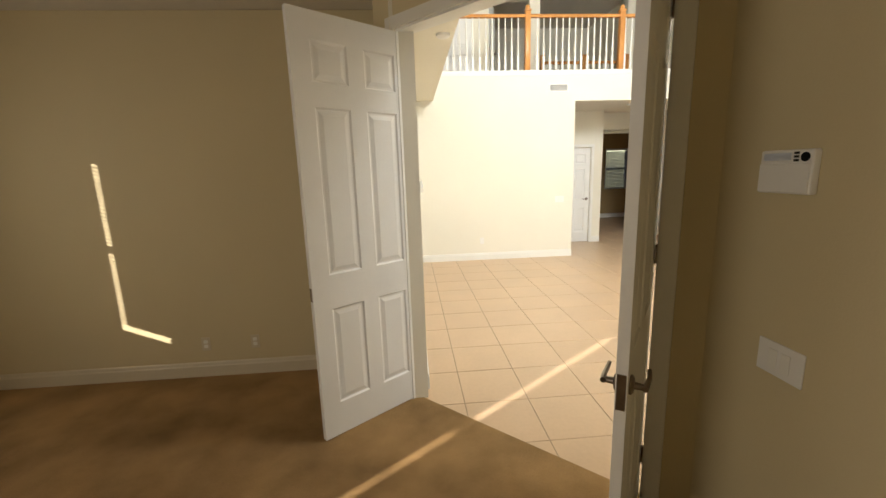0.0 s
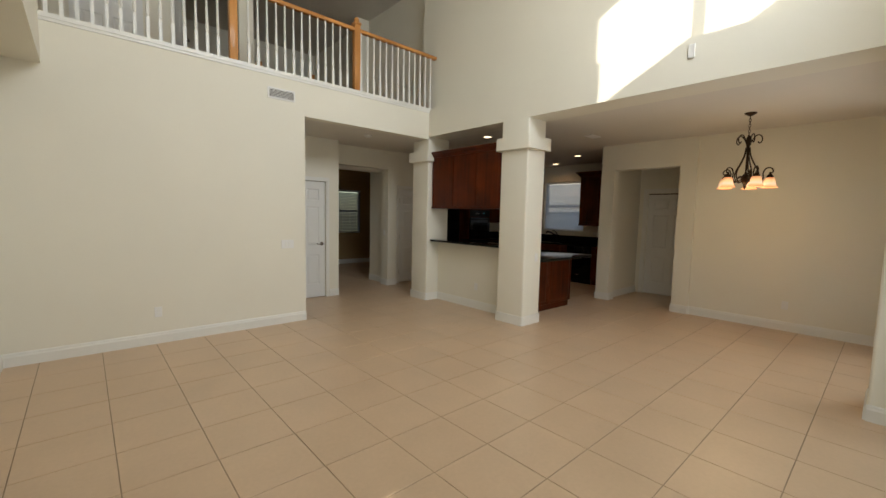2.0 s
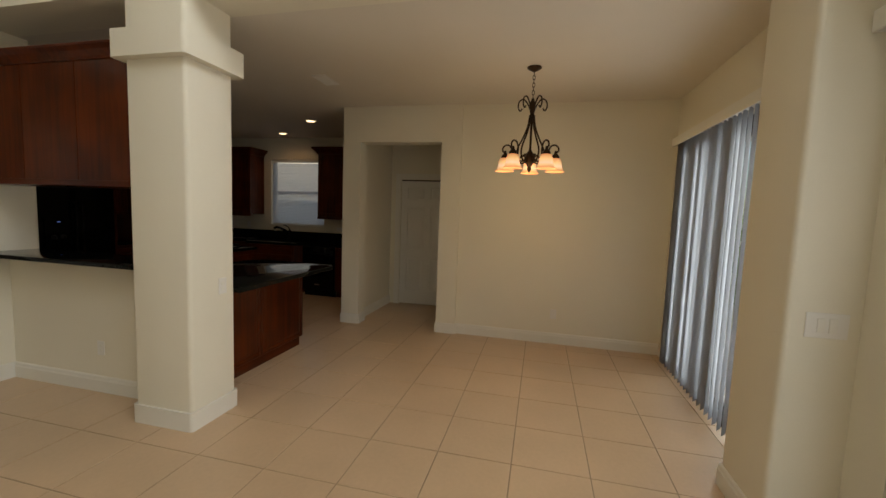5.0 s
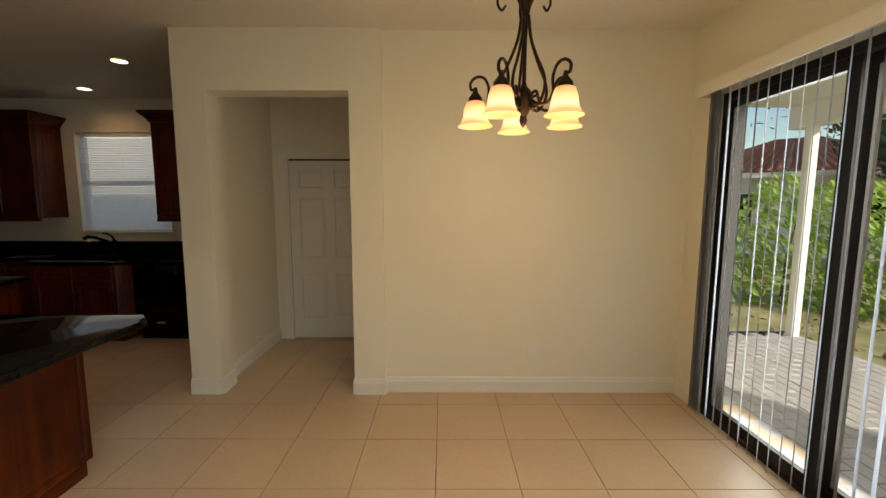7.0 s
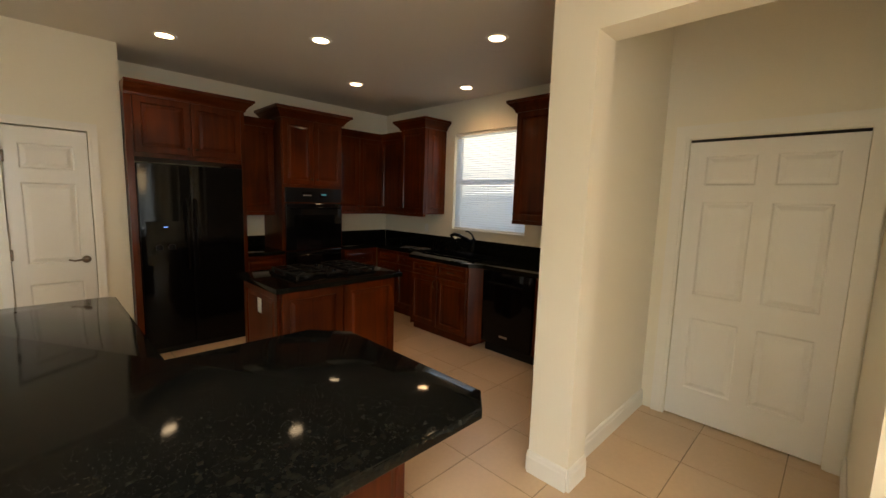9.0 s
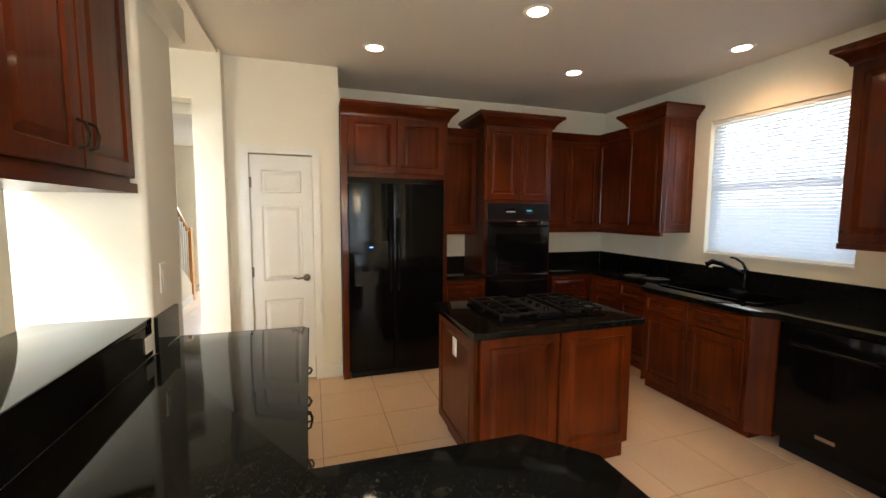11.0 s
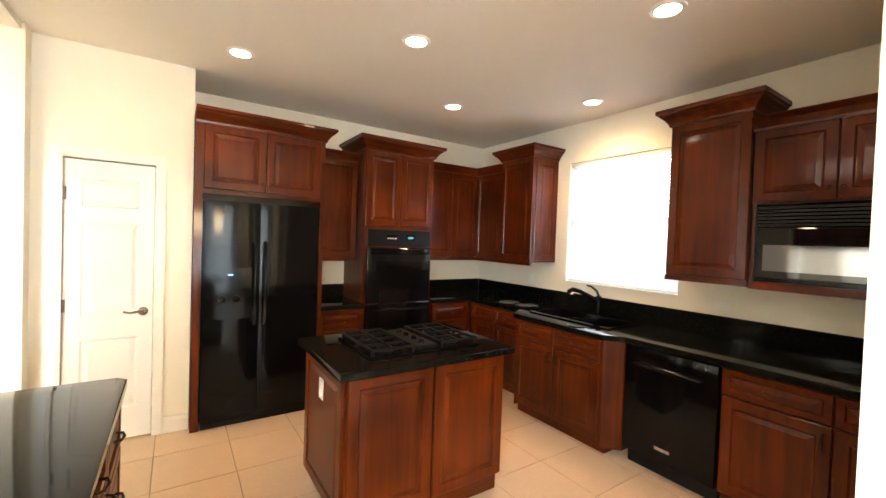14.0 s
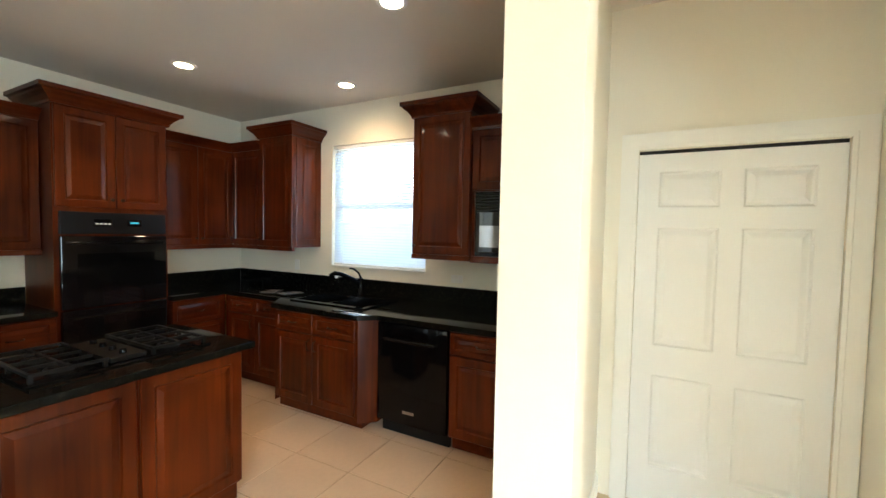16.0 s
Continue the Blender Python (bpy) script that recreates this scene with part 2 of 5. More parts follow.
def box(bm, x0, x1, y0, y1, z0, z1, m=None):
    verts = [bm.verts.new(Vector(c)) for c in ((x0, y0, z0), (x1, y0, z0), (x1, y1, z0), (x0, y1, z0), (x0, y0, z1), (x1, y0, z1), (x1, y1, z1), (x0, y1, z1))]
    faces = [bm.faces.new([verts[i] for i in f]) for f in ((3, 2, 1, 0), (4, 5, 6, 7), (0, 1, 5, 4), (1, 2, 6, 5), (2, 3, 7, 6), (3, 0, 4, 7))]
    if m is not None:
        bmesh.ops.transform(bm, matrix=m, verts=verts)
    return verts, faces


def boxes(*rows):
    bm = bmesh.new()
    for r in rows:
        box(bm, *r)
    return bm


def soft_box(x0, x1, y0, y1, z0, z1, r=0.006, seg=2):
    bm = bmesh.new()
    box(bm, x0, x1, y0, y1, z0, z1)
    bmesh.ops.bevel(bm, geom=list(bm.edges), offset=r, segments=seg, affect="EDGES", profile=0.5)
    return bm


def post_box(x0, x1, y0, y1, z0, z1, r=0.025, seg=4):
    """A box whose upright edges are rounded over."""
    bm = bmesh.new()
    box(bm, x0, x1, y0, y1, z0, z1)
    up = [e for e in bm.edges if abs((e.verts[0].co - e.verts[1].co).normalized().z) > 0.99]
    bmesh.ops.bevel(bm, geom=up, offset=r, segments=seg, affect="EDGES", profile=0.5)
    return bm


def prism(points, z0, z1):
    """An upright prism over a plan polygon, anticlockwise."""
    bm = bmesh.new()
    low = [bm.verts.new((x, y, z0)) for x, y in points]
    top = [bm.verts.new((x, y, z1)) for x, y in points]
    bm.faces.new(low[::-1])
    bm.faces.new(top)
    n = len(points)
    for i in range(n):
        j = (i + 1) % n
        bm.faces.new((low[i], low[j], top[j], top[i]))
    return bm


def lathe(profile, seg=20, at=(0, 0, 0), axis="z"):
    """A turned shape from (radius, height) pairs."""
    bm = bmesh.new()
    rings = []
    for r, h in profile:
        ring = []
        for i in range(seg):
            a = 2 * math.pi * i / seg
            p = {"z": (r * math.cos(a), r * math.sin(a), h), "x": (h, r * math.cos(a), r * math.sin(a)), "y": (r * math.cos(a), h, r * math.sin(a))}[axis]
            ring.append(bm.verts.new(Vector(p) + Vector(at)))
        rings.append(ring)
    for a, b in zip(rings, rings[1:]):
        for i in range(seg):
            j = (i + 1) % seg
            bm.faces.new((a[i], a[j], b[j], b[i]))
    for ring in (rings[0], rings[-1]):
        if (ring[0].co - ring[seg // 2].co).length > 1e-4:
            bm.faces.new(ring)
    bmesh.ops.recalc_face_normals(bm, faces=bm.faces)
    return bm


def tube(points, r, seg=8, r_end=None):
    """A round bar swept along a line of points."""
    bm = bmesh.new()
    pts = [Vector(p) for p in points]
    rings = []
    side = Vector((0.31, 0.77, 0.55)).normalized()
    for i, p in enumerate(pts):
        d = (pts[min(i + 1, len(pts) - 1)] - pts[max(i - 1, 0)]).normalized()
        u = (side - d * side.dot(d))
        u = u.normalized() if u.length > 1e-3 else d.orthogonal().normalized()
        side, v = u, d.cross(u)
        rr = r if r_end is None else r + (r_end - r) * i / (len(pts) - 1)
        rings.append([bm.verts.new(p + rr * (math.cos(2 * math.pi * k / seg) * u + math.sin(2 * math.pi * k / seg) * v)) for k in range(seg)])
    for a, b in zip(rings, rings[1:]):
        for k in range(seg):
            j = (k + 1) % seg
            bm.faces.new((a[k], a[j], b[j], b[k]))
    bm.faces.new(rings[0])
    bm.faces.new(rings[-1])
    bmesh.ops.recalc_face_normals(bm, faces=bm.faces)
    return bm


def merge(*bms):
    out = bmesh.new()
    for b in bms:
        me = bpy.data.meshes.new("tmp")
        b.to_mesh(me)
        b.free()
        out.from_mesh(me)
        bpy.data.meshes.remove(me)
    return out


def mesh_of(name, bm, mat, smooth=False):
    bmesh.ops.recalc_face_normals(bm, faces=bm.faces)
    me = bpy.data.meshes.new(name)
    bm.to_mesh(me)
    bm.free()
    me.materials.append(mat)
    if smooth:
        me.shade_smooth()
        me.set_sharp_from_angle(angle=radians(40))
    return me


def part(name, bm, mat, parent, label="", smooth=False):
    ob = new(name, mesh_of(name, bm, mat, smooth))
    ob.parent = parent
    if label:
        ob["label"] = label
    return ob


def thing(name, label, category, at=(0, 0, 0), group="", kind=""):
    ob = new(name)
    ob.empty_display_size = 0.1
    ob.location = at
    return tagged(ob, label, category, group, kind)


def solid(name, bm, mat, label="", category="", kind="", smooth=False, group=""):
    return tagged(new(name, mesh_of(name, bm, mat, smooth)), label, category, group, kind)


# ---- the plan, in metres ----
CEILING = 2.85            # lower ceilings
HIGH = 5.75               # double-height ceiling
LOFT = 3.28               # loft floor
BEAM = 5.02               # west face of the line of columns
BACK = 7.56               # south face of the wall under the loft
WEST = -0.10              # living-room west wall
SOUTH = 1.86              # living-room and dining sliding-door wall
EAST = 7.80               # alcove wall
DINE = 7.845              # dining wall
WINDOW_WALL = 9.84
NORTH = 9.93              # kitchen back wall
PANTRY = 9.33             # pantry door wall

# ---- structure ----
S = "structure"
solid("floor", boxes((-0.6, 10.3, 1.2, 15.4, -0.20, -0.004)), GROUT, "dark grout bed under the floor tiles", "floor", S)
solid("den_floor", prism([(-3.8, -2.2), (1.25, -2.2), (1.25, 1.66), (-0.27, 3.13), (-0.27, 3.7), (-3.8, 3.7)], -0.19, 0.004), CARPET, "worn brown carpet in the den", "carpet", S)

# walls of the living room
solid("wall_west", boxes((WEST - 0.15, WEST, 3.00, BACK, 0, CEILING), (WEST - 0.15, 0.29, 2.10, BACK, CEILING, HIGH)), WALL, "cream painted wall with an overhanging upper part", "wall", S)
solid("wall_north", boxes((WEST - 0.15, 2.83, BACK, BACK + 0.15, 0, CEILING - 0.04), (WEST - 0.15, BEAM, BACK, BACK + 0.15, CEILING - 0.04, LOFT)), WALL, "cream wall under the loft railing", "wall", S)
solid("wall_closet", boxes((2.70, 2.83, BACK + 0.15, 8.86, 0, CEILING), (2.83, 2.96, 8.86, 9.0, 0, CEILING), (3.75, 4.0, 8.86, 9.0, 0, CEILING), (2.96, 3.75, 8.86, 9.0, 2.06, CEILING)), WALL, "cream hall wall around the closet door", "wall", S)
solid("wall_hall", boxes((4.0, 5.305, 9.2, 9.35, 2.44, CEILING), (5.305, 5.52, 9.2, 9.45, 0, CEILING), (3.86, 4.0, 9.0, 9.75, 0, CEILING), (5.42, 5.52, 9.45, 10.1, 0, CEILING), (4.0, 5.42, 9.60, 9.75, 2.40, CEILING)), WALL, "cream wall with a cased opening to the hall", "wall", S)
solid("wall_beam", boxes((BEAM, 5.42, 1.7, 8.0, CEILING, LOFT + 0.02), (5.22, 5.42, 1.7, 8.0, LOFT + 0.02, HIGH)), WALL, "cream upper wall set back on a ledge over the columns", "wall", S)
solid("wall_south_upper", boxes((0.29, 1.633, 1.97, 2.12, CEILING, HIGH), (4.70, BEAM, 1.97, 2.12, CEILING, HIGH), (BEAM, 5.22, 1.97, 2.12, LOFT + 0.02, HIGH), (1.633, 3.165, 1.97, 2.12, CEILING, 4.11), (3.165, 4.70, 1.97, 2.12, CEILING, 3.95), (1.633, 4.70, 1.97, 2.12, 5.4, HIGH), (0.29, BEAM, SOUTH - 0.15, 1.97, CEILING, CEILING + 0.1)), WALL, "cream upper wall with two high windows", "wall", S)
solid("wall_south", boxes((1.2, 1.6, SOUTH - 0.15, SOUTH, 0, CEILING), (1.6, 4.80, SOUTH - 0.15, SOUTH, 2.36, CEILING), (4.80, 5.02, SOUTH - 0.15, SOUTH, 0, CEILING)), WALL, "cream wall around the sliding door", "wall", S)
solid("wall_dining_south", boxes((5.02, 5.75, SOUTH - 0.15, SOUTH, 0, CEILING), (5.75, 7.52, SOUTH - 0.15, SOUTH, 2.3, CEILING), (7.52, 8.0, SOUTH - 0.15, SOUTH, 0, CEILING)), WALL, "cream wall around the dining sliding door", "wall", S)
solid("wall_dining_east", boxes((DINE, 8.0, SOUTH, 4.25, 0, CEILING), (EAST, 8.0, 4.25, 4.50, 0, CEILING), (EAST, 8.0, 4.50, 5.585, 2.40, CEILING), (EAST, 8.0, 5.585, 5.83, 0, CEILING)), WALL, "cream dining wall with an alcove opening", "wall", S)
solid("wall_alcove", boxes((8.0, 9.3, 4.35, 4.50, 0, CEILING), (8.0, 9.3, 5.66, 5.83, 0, CEILING), (9.15, 9.3, 4.50, 4.60, 0, CEILING), (9.15, 9.3, 5.49, 5.66, 0, CEILING), (9.15, 9.3, 4.60, 5.49, 2.04, CEILING)), WALL, "cream alcove walls around a panelled door", "wall", S)
solid("wall_kitchen_east", boxes((WINDOW_WALL, WINDOW_WALL + 0.15, 5.83, 7.28, 0, CEILING), (WINDOW_WALL, WINDOW_WALL + 0.15, 8.44, NORTH, 0, CEILING), (WINDOW_WALL, WINDOW_WALL + 0.15, 7.28, 8.44, 0, 1.18), (WINDOW_WALL, WINDOW_WALL + 0.15, 7.28, 8.44, 2.44, CEILING), (9.3, WINDOW_WALL, 5.68, 5.83, 0, CEILING)), WALL, "cream kitchen wall with a window over the sink", "wall", S)
solid("wall_kitchen_north", boxes((6.44, WINDOW_WALL + 0.15, NORTH, NORTH + 0.15, 0, CEILING), (6.20, 6.44, PANTRY, NORTH + 0.15, 0, CEILING), (5.52, 5.68, PANTRY, PANTRY + 0.12, 0, CEILING), (5.68, 6.20, PANTRY, PANTRY + 0.12, 2.06, CEILING)), WALL, "cream kitchen wall around the pantry door", "wall", S)
solid("ceiling", boxes((BEAM + 0.4, 10.05, 1.7, 10.1, CEILING, CEILING + 0.12), (2.7, 5.5, BACK + 0.15, 9.9, CEILING - 0.04, LOFT - 0.02)), CEIL, "flat cream ceiling over kitchen and dining area", "ceiling", S)
solid("ceiling_high", boxes((-0.3, 5.5, 1.9, 13.2, HIGH, HIGH + 0.1)), CEIL, "high cream ceiling over the living room", "ceiling", S)

# columns and half wall
for y0, y1, xe, label in ((BACK, 8.0, 5.51, "square cream column with a moulded cap beside the hall"), (5.46, 5.93, 5.42, "square cream column with a moulded cap at the breakfast bar")):
    col = thing("column", label, "column", group="columns of the breakfast bar")
    part("shaft", post_box(BEAM, xe, y0, y1, 0, CEILING), WALL, col, smooth=True)
    part("cap", post_box(BEAM - 0.06, xe + 0.06, y0 - 0.06, y1 + 0.06, 2.44, 2.61, 0.03), WALL, col, smooth=True)
    part("plinth", post_box(BEAM - 0.015, xe + 0.015, y0 - 0.015, y1 + 0.015, 0, 0.13, 0.025), TRIM, col, smooth=True)
solid("pier", post_box(BEAM, 5.47, SOUTH - 0.1, 2.15, 0, CEILING), WALL, "cream pier between living and dining rooms", "wall", S, True)
solid("half_wall", boxes((5.29, 5.42, 5.93, BACK, 0, 1.05)), WALL, "cream half wall under the breakfast bar", "wall", S)

# den with its diagonal doorway
DIAG = Matrix.Translation((-0.24, 3.10, 0)) @ Matrix.Rotation(radians(-45), 4, "Z")     # x runs along the doorway, -y into the den
JAMB0, JAMB1 = 0.09, 1.665


def diag_boxes(*rows):
    bm = bmesh.new()
    for r in rows:
        box(bm, *r, m=DIAG)
    return bm


solid("wall_den_door", diag_boxes((-0.10, JAMB0, 0, 0.06, 0, CEILING), (JAMB1, 2.05, 0, 0.06, 0, CEILING), (JAMB0, JAMB1, 0, 0.06, 2.53, CEILING)), WALL, "cream diagonal wall around the den doors", "wall", S)
solid("wall_den_door_inner", diag_boxes((-0.10, JAMB0, -0.06, 0, 0, CEILING), (JAMB1, 2.05, -0.06, 0, 0, CEILING), (JAMB0, JAMB1, -0.06, 0, 2.53, CEILING)), DEN_WALL, "tan den side of the diagonal wall", "wall", S)
solid("door_casing_den", diag_boxes((JAMB0 - 0.07, JAMB0, -0.075, -0.06, 0, 2.60), (JAMB1, JAMB1 + 0.07, -0.075, -0.06, 0, 2.60), (JAMB0, JAMB1, -0.075, -0.06, 2.53, 2.60), (JAMB0 - 0.07, JAMB0, 0.06, 0.075, 0, 2.60), (JAMB1, JAMB1 + 0.07, 0.06, 0.075, 0, 2.60), (JAMB0, JAMB1, 0.06, 0.075, 2.53, 2.60), (JAMB0, JAMB0 + 0.012, -0.06, 0.06, 0, 2.518), (JAMB1 - 0.012, JAMB1, -0.06, 0.06, 0, 2.518), (JAMB0 + 0.003, JAMB1 - 0.003, -0.058, 0.058, 2.516, 2.536)), TRIM, "white painted casing of the den doorway", "trim", S)
solid("wall_den_north", boxes((-3.75, -0.25, 3.58, 3.70, 0, CEILING)), DEN_WALL, "tan painted den wall", "wall", S)
solid("wall_den_west", boxes((-3.75, -3.6, -3.5, -1.6, 0, CEILING), (-3.75, -3.6, -1.6, -0.10, 0, 0.85), (-3.75, -3.6, -1.6, -0.10, 2.30, CEILING), (-3.75, -3.6, -0.10, 1.6, 0, CEILING), (-3.75, -3.6, 1.6, 2.84, 0, 0.85), (-3.75, -3.6, 1.6, 2.84, 2.30, CEILING), (-3.75, -3.6, 2.84, 3.58, 0, CEILING)), DEN_WALL, "tan painted den wall with two blinded windows", "wall", S)
solid("wall_den_east", boxes((1.03, 1.28, -3.5, 1.76, 0, CEILING)), DEN_WALL, "tan painted den wall with switches", "wall", S)
solid("wall_den_south", boxes((-3.75, 1.28, -3.65, -3.5, 0, CEILING)), DEN_WALL, "tan painted den wall", "wall", S)
solid("ceiling_den", boxes((-3.75, 1.28, -3.65, 1.9, CEILING, CEILING + 0.12), (-3.75, 0.28, 1.9, 3.7, CEILING + 0.004, CEILING + 0.12)), CEIL, "flat den ceiling", "ceiling", S)

# loft
solid("loft_floor", boxes((-0.25, 5.42, BACK + 0.15, 13.0, LOFT - 0.1, LOFT)), CARPET, "brown loft carpet", "floor", S)
solid("wall_loft", boxes((0.29, 1.62, 9.3, 9.45, LOFT, HIGH), (2.50, 2.72, 9.3, 9.45, LOFT, HIGH), (1.62, 2.50, 9.3, 9.45, 5.12, HIGH), (-0.25, 5.6, 13.0, 13.15, LOFT, HIGH), (5.42, 5.6, 8.0, 13.0, LOFT, HIGH), (5.12, 5.42, 10.2, 10.35, LOFT, HIGH), (0.14, 0.29, BACK, 13.0, LOFT, HIGH)), WALL, "cream loft walls", "wall", S)

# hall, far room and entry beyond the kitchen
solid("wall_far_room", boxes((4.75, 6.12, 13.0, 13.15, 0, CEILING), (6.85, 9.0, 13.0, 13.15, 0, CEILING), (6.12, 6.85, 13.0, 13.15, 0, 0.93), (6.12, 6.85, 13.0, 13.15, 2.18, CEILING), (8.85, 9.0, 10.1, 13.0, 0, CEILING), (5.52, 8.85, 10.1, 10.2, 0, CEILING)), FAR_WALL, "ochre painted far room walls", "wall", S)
solid("wall_entry", boxes((1.9, 2.05, 9.0, 14.6, 0, CEILING), (2.05, 4.1, 14.45, 14.6, 0, CEILING), (4.1, 4.75, 14.45, 14.6, 2.3, CEILING), (4.75, 4.9, 13.15, 14.6, 0, CEILING)), WALL, "cream entry hall walls", "wall", S)
solid("ceiling_hall", boxes((1.9, 5.42, 9.9, 14.6, CEILING - 0.04, CEILING + 0.1), (5.42, 9.0, 10.1, 14.6, CEILING - 0.04, CEILING + 0.1)), CEIL, "flat hall ceiling", "ceiling", S)
solid("closet_back", boxes((2.70, 3.86, 9.55, 9.65, 0, CEILING), (5.52, 6.20, 9.95, 10.05, 0, CEILING), (9.3, 9.4, 4.35, 5.68, 0, CEILING)), WALL, "plain closet backs", "wall", S)
# outer shell that closes the house
solid("roof", boxes((-3.9, 1.4, -3.8, 1.7, CEILING + 0.2, 3.75), (-0.5, 5.6, 1.7, 13.3, HIGH + 0.1, HIGH + 0.2), (5.42, 10.1, 1.6, 13.3, CEILING + 0.14, CEILING + 0.24)), CEIL, "flat house roof", "roof", S)
solid("wall_outer", boxes((8.0, 10.0, 1.6, 1.75, 0, CEILING), (9.9, 10.0, 1.75, 5.68, 0, CEILING), (-0.4, -0.27, 3.7, 13.2, 0, HIGH), (-0.4, 1.9, 13.0, 13.15, 0, HIGH)), WALL, "outer house walls", "wall", S)

# baseboards


def baseboard(x0, y0, x1, y1, side=1, h=0.13, mat=TRIM):
    """White board along a wall; side 1 puts it left of the way from start to end."""
    a, b = Vector((x0, y0, 0)), Vector((x1, y1, 0))
    u = (b - a).normalized()
    n = Vector((-u.y, u.x, 0)) * side
    prof = ((0.0, 0.0), (0.017, 0.0), (0.017, h * 0.72), (0.013, h * 0.80), (0.011, h * 0.93), (0.005, h), (0.0, h))
    bm = bmesh.new()
    ends = [[bm.verts.new(p + n * d + Vector((0, 0, z))) for d, z in prof] for p in (a, b)]
    for i in range(len(prof)):
        j = (i + 1) % len(prof)
        bm.faces.new((ends[0][i], ends[0][j], ends[1][j], ends[1][i]))
    bm.faces.new(ends[0][::-1])
    bm.faces.new(ends[1])
    return solid("baseboard", bm, mat, "white moulded baseboard along the wall" if mat is TRIM else "moulded baseboard of the den, toned tan for shade", "baseboard", S)


for run in ((WEST, 3.12, WEST, BACK, -1), (WEST, BACK, 2.83, BACK, -1), (2.83, 8.86, 2.89, 8.86, -1), (3.82, 8.86, 4.0, 8.86, -1), (5.305, 9.2, 5.52, 9.2, -1), (5.305, 9.2, 5.305, 9.45, 1), (5.42, 9.45, 5.42, 10.1, 1),
            (5.52, 9.2, 5.52, PANTRY, -1), (6.27, PANTRY, 6.44, PANTRY, -1), (5.29, 5.93, 5.29, BACK, 1), (EAST, 4.25, EAST, 4.50, 1), (EAST, 5.585, EAST, 5.83, 1), (DINE, SOUTH, DINE, 4.25, 1), (EAST, 4.25, DINE, 4.25, -1),
            (7.52, SOUTH, DINE, SOUTH, 1), (5.46, SOUTH, 5.75, SOUTH, 1), (8.0, 5.66, 9.15, 5.66, -1), (8.0, 4.50, 9.15, 4.50, 1), (EAST, 5.585, 8.0, 5.585, -1), (EAST, 4.50, 8.0, 4.50, 1), (EAST, 5.83, 9.2, 5.83, 1),
            (BEAM, SOUTH, BEAM, 2.15, 1), (4.80, SOUTH, BEAM, SOUTH, 1), (BEAM, 2.15, 5.47, 2.15, 1), (2.05, 14.45, 4.1, 14.45, -1), (4.75, 13.0, 8.85, 13.0, -1)):
    baseboard(*run)
for run in ((-3.6, 3.58, -0.25, 3.58, -1), (-3.6, -3.5, -3.6, 3.58, -1), (1.03, -3.5, 1.03, 1.74, 1)):
    baseboard(*run, mat=DIM_TRIM)

# ---- doors ----


def panel_face(bm, x0, x1, z0, z1, y, out, rows, m=None):
    """One face of a moulded door: a flat grid with sunk, raised panels. rows: (left, right, low, high). out: -1 front, 1 back."""
    xs = sorted({x0, x1, *[v for r in rows for v in r[:2]]})
    zs = sorted({z0, z1, *[v for r in rows for v in r[2:]]})
    grid = {(x, z): bm.verts.new((x, y, z)) for x in xs for z in zs}
    for xa, xb in zip(xs, xs[1:]):
        for za, zb in zip(zs, zs[1:]):
            if any(abs(xa - r[0]) < 1e-6 and abs(xb - r[1]) < 1e-6 and za > r[2] - 1e-6 and zb < r[3] + 1e-6 for r in rows):
                continue
            bm.faces.new((grid[xa, za], grid[xb, za], grid[xb, zb], grid[xa, zb]))
    for a, b, c, d in rows:
        prev = [grid[a, c], grid[b, c], grid[b, d], grid[a, d]]
        for inset, depth in ((0.010, 0.009), (0.020, 0.009), (0.045, 0.002)):
            ring = [bm.verts.new((px, y - out * depth, pz)) for px, pz in ((a + inset, c + inset), (b - inset, c + inset), (b - inset, d - inset), (a + inset, d - inset))]
            for i in range(4):
                j = (i + 1) % 4
                bm.faces.new((prev[i], prev[j], ring[j], ring[i]))
            prev = ring
        bm.faces.new(prev)


def moulded_slab(w, z0, z1, t, rows):
    """A door slab with moulded panels on both faces; front at y = 0."""
    bm = bmesh.new()
    panel_face(bm, 0, w, z0, z1, 0, -1, rows)
    panel_face(bm, 0, w, z0, z1, t, 1, rows)
    c = [bm.verts.new(p) for p in ((0, 0, z0), (w, 0, z0), (w, t, z0), (0, t, z0), (0, 0, z1), (w, 0, z1), (w, t, z1), (0, t, z1))]
    for f in ((3, 2, 1, 0), (4, 5, 6, 7), (1, 2, 6, 5), (3, 0, 4, 7)):
        bm.faces.new([c[i] for i in f])
    return bm


def six_panels(w, z0=0.012, narrow=False):
    s = 0.105 if w > 0.55 else 0.09
    cols = [(s, w - s)] if narrow else [(s, w / 2 - 0.05), (w / 2 + 0.05, w - s)]
    return [(a, b, c, d) for a, b in cols for c, d in ((z0 + 0.23, z0 + 0.76), (z0 + 0.93, z0 + 1.60), (z0 + 1.71, z0 + 1.91))]


def lever(parent, x, z, y, toward, way, mat=NICKEL):
    """A lever handle: rose, neck and curved lever. toward: -1 front, 1 back; way: the side the lever points to."""
    h = part("door_handle", merge(lathe([(0.001, 0), (0.032, 0), (0.032, 0.006 * toward), (0.024, 0.012 * toward), (0.012, 0.014 * toward), (0.010, 0.045 * toward), (0.001, 0.047 * toward)], 18, (x, y, z), "y"),
                                  tube([(x - 0.012 * way, y + 0.045 * toward, z), (x + 0.03 * way, y + 0.048 * toward, z + 0.004), (x + 0.075 * way, y + 0.05 * toward, z - 0.004), (x + 0.115 * way, y + 0.046 * toward, z + 0.008)], 0.010, 8, 0.007)), mat, parent, "dark metal lever handle", True)
    return h


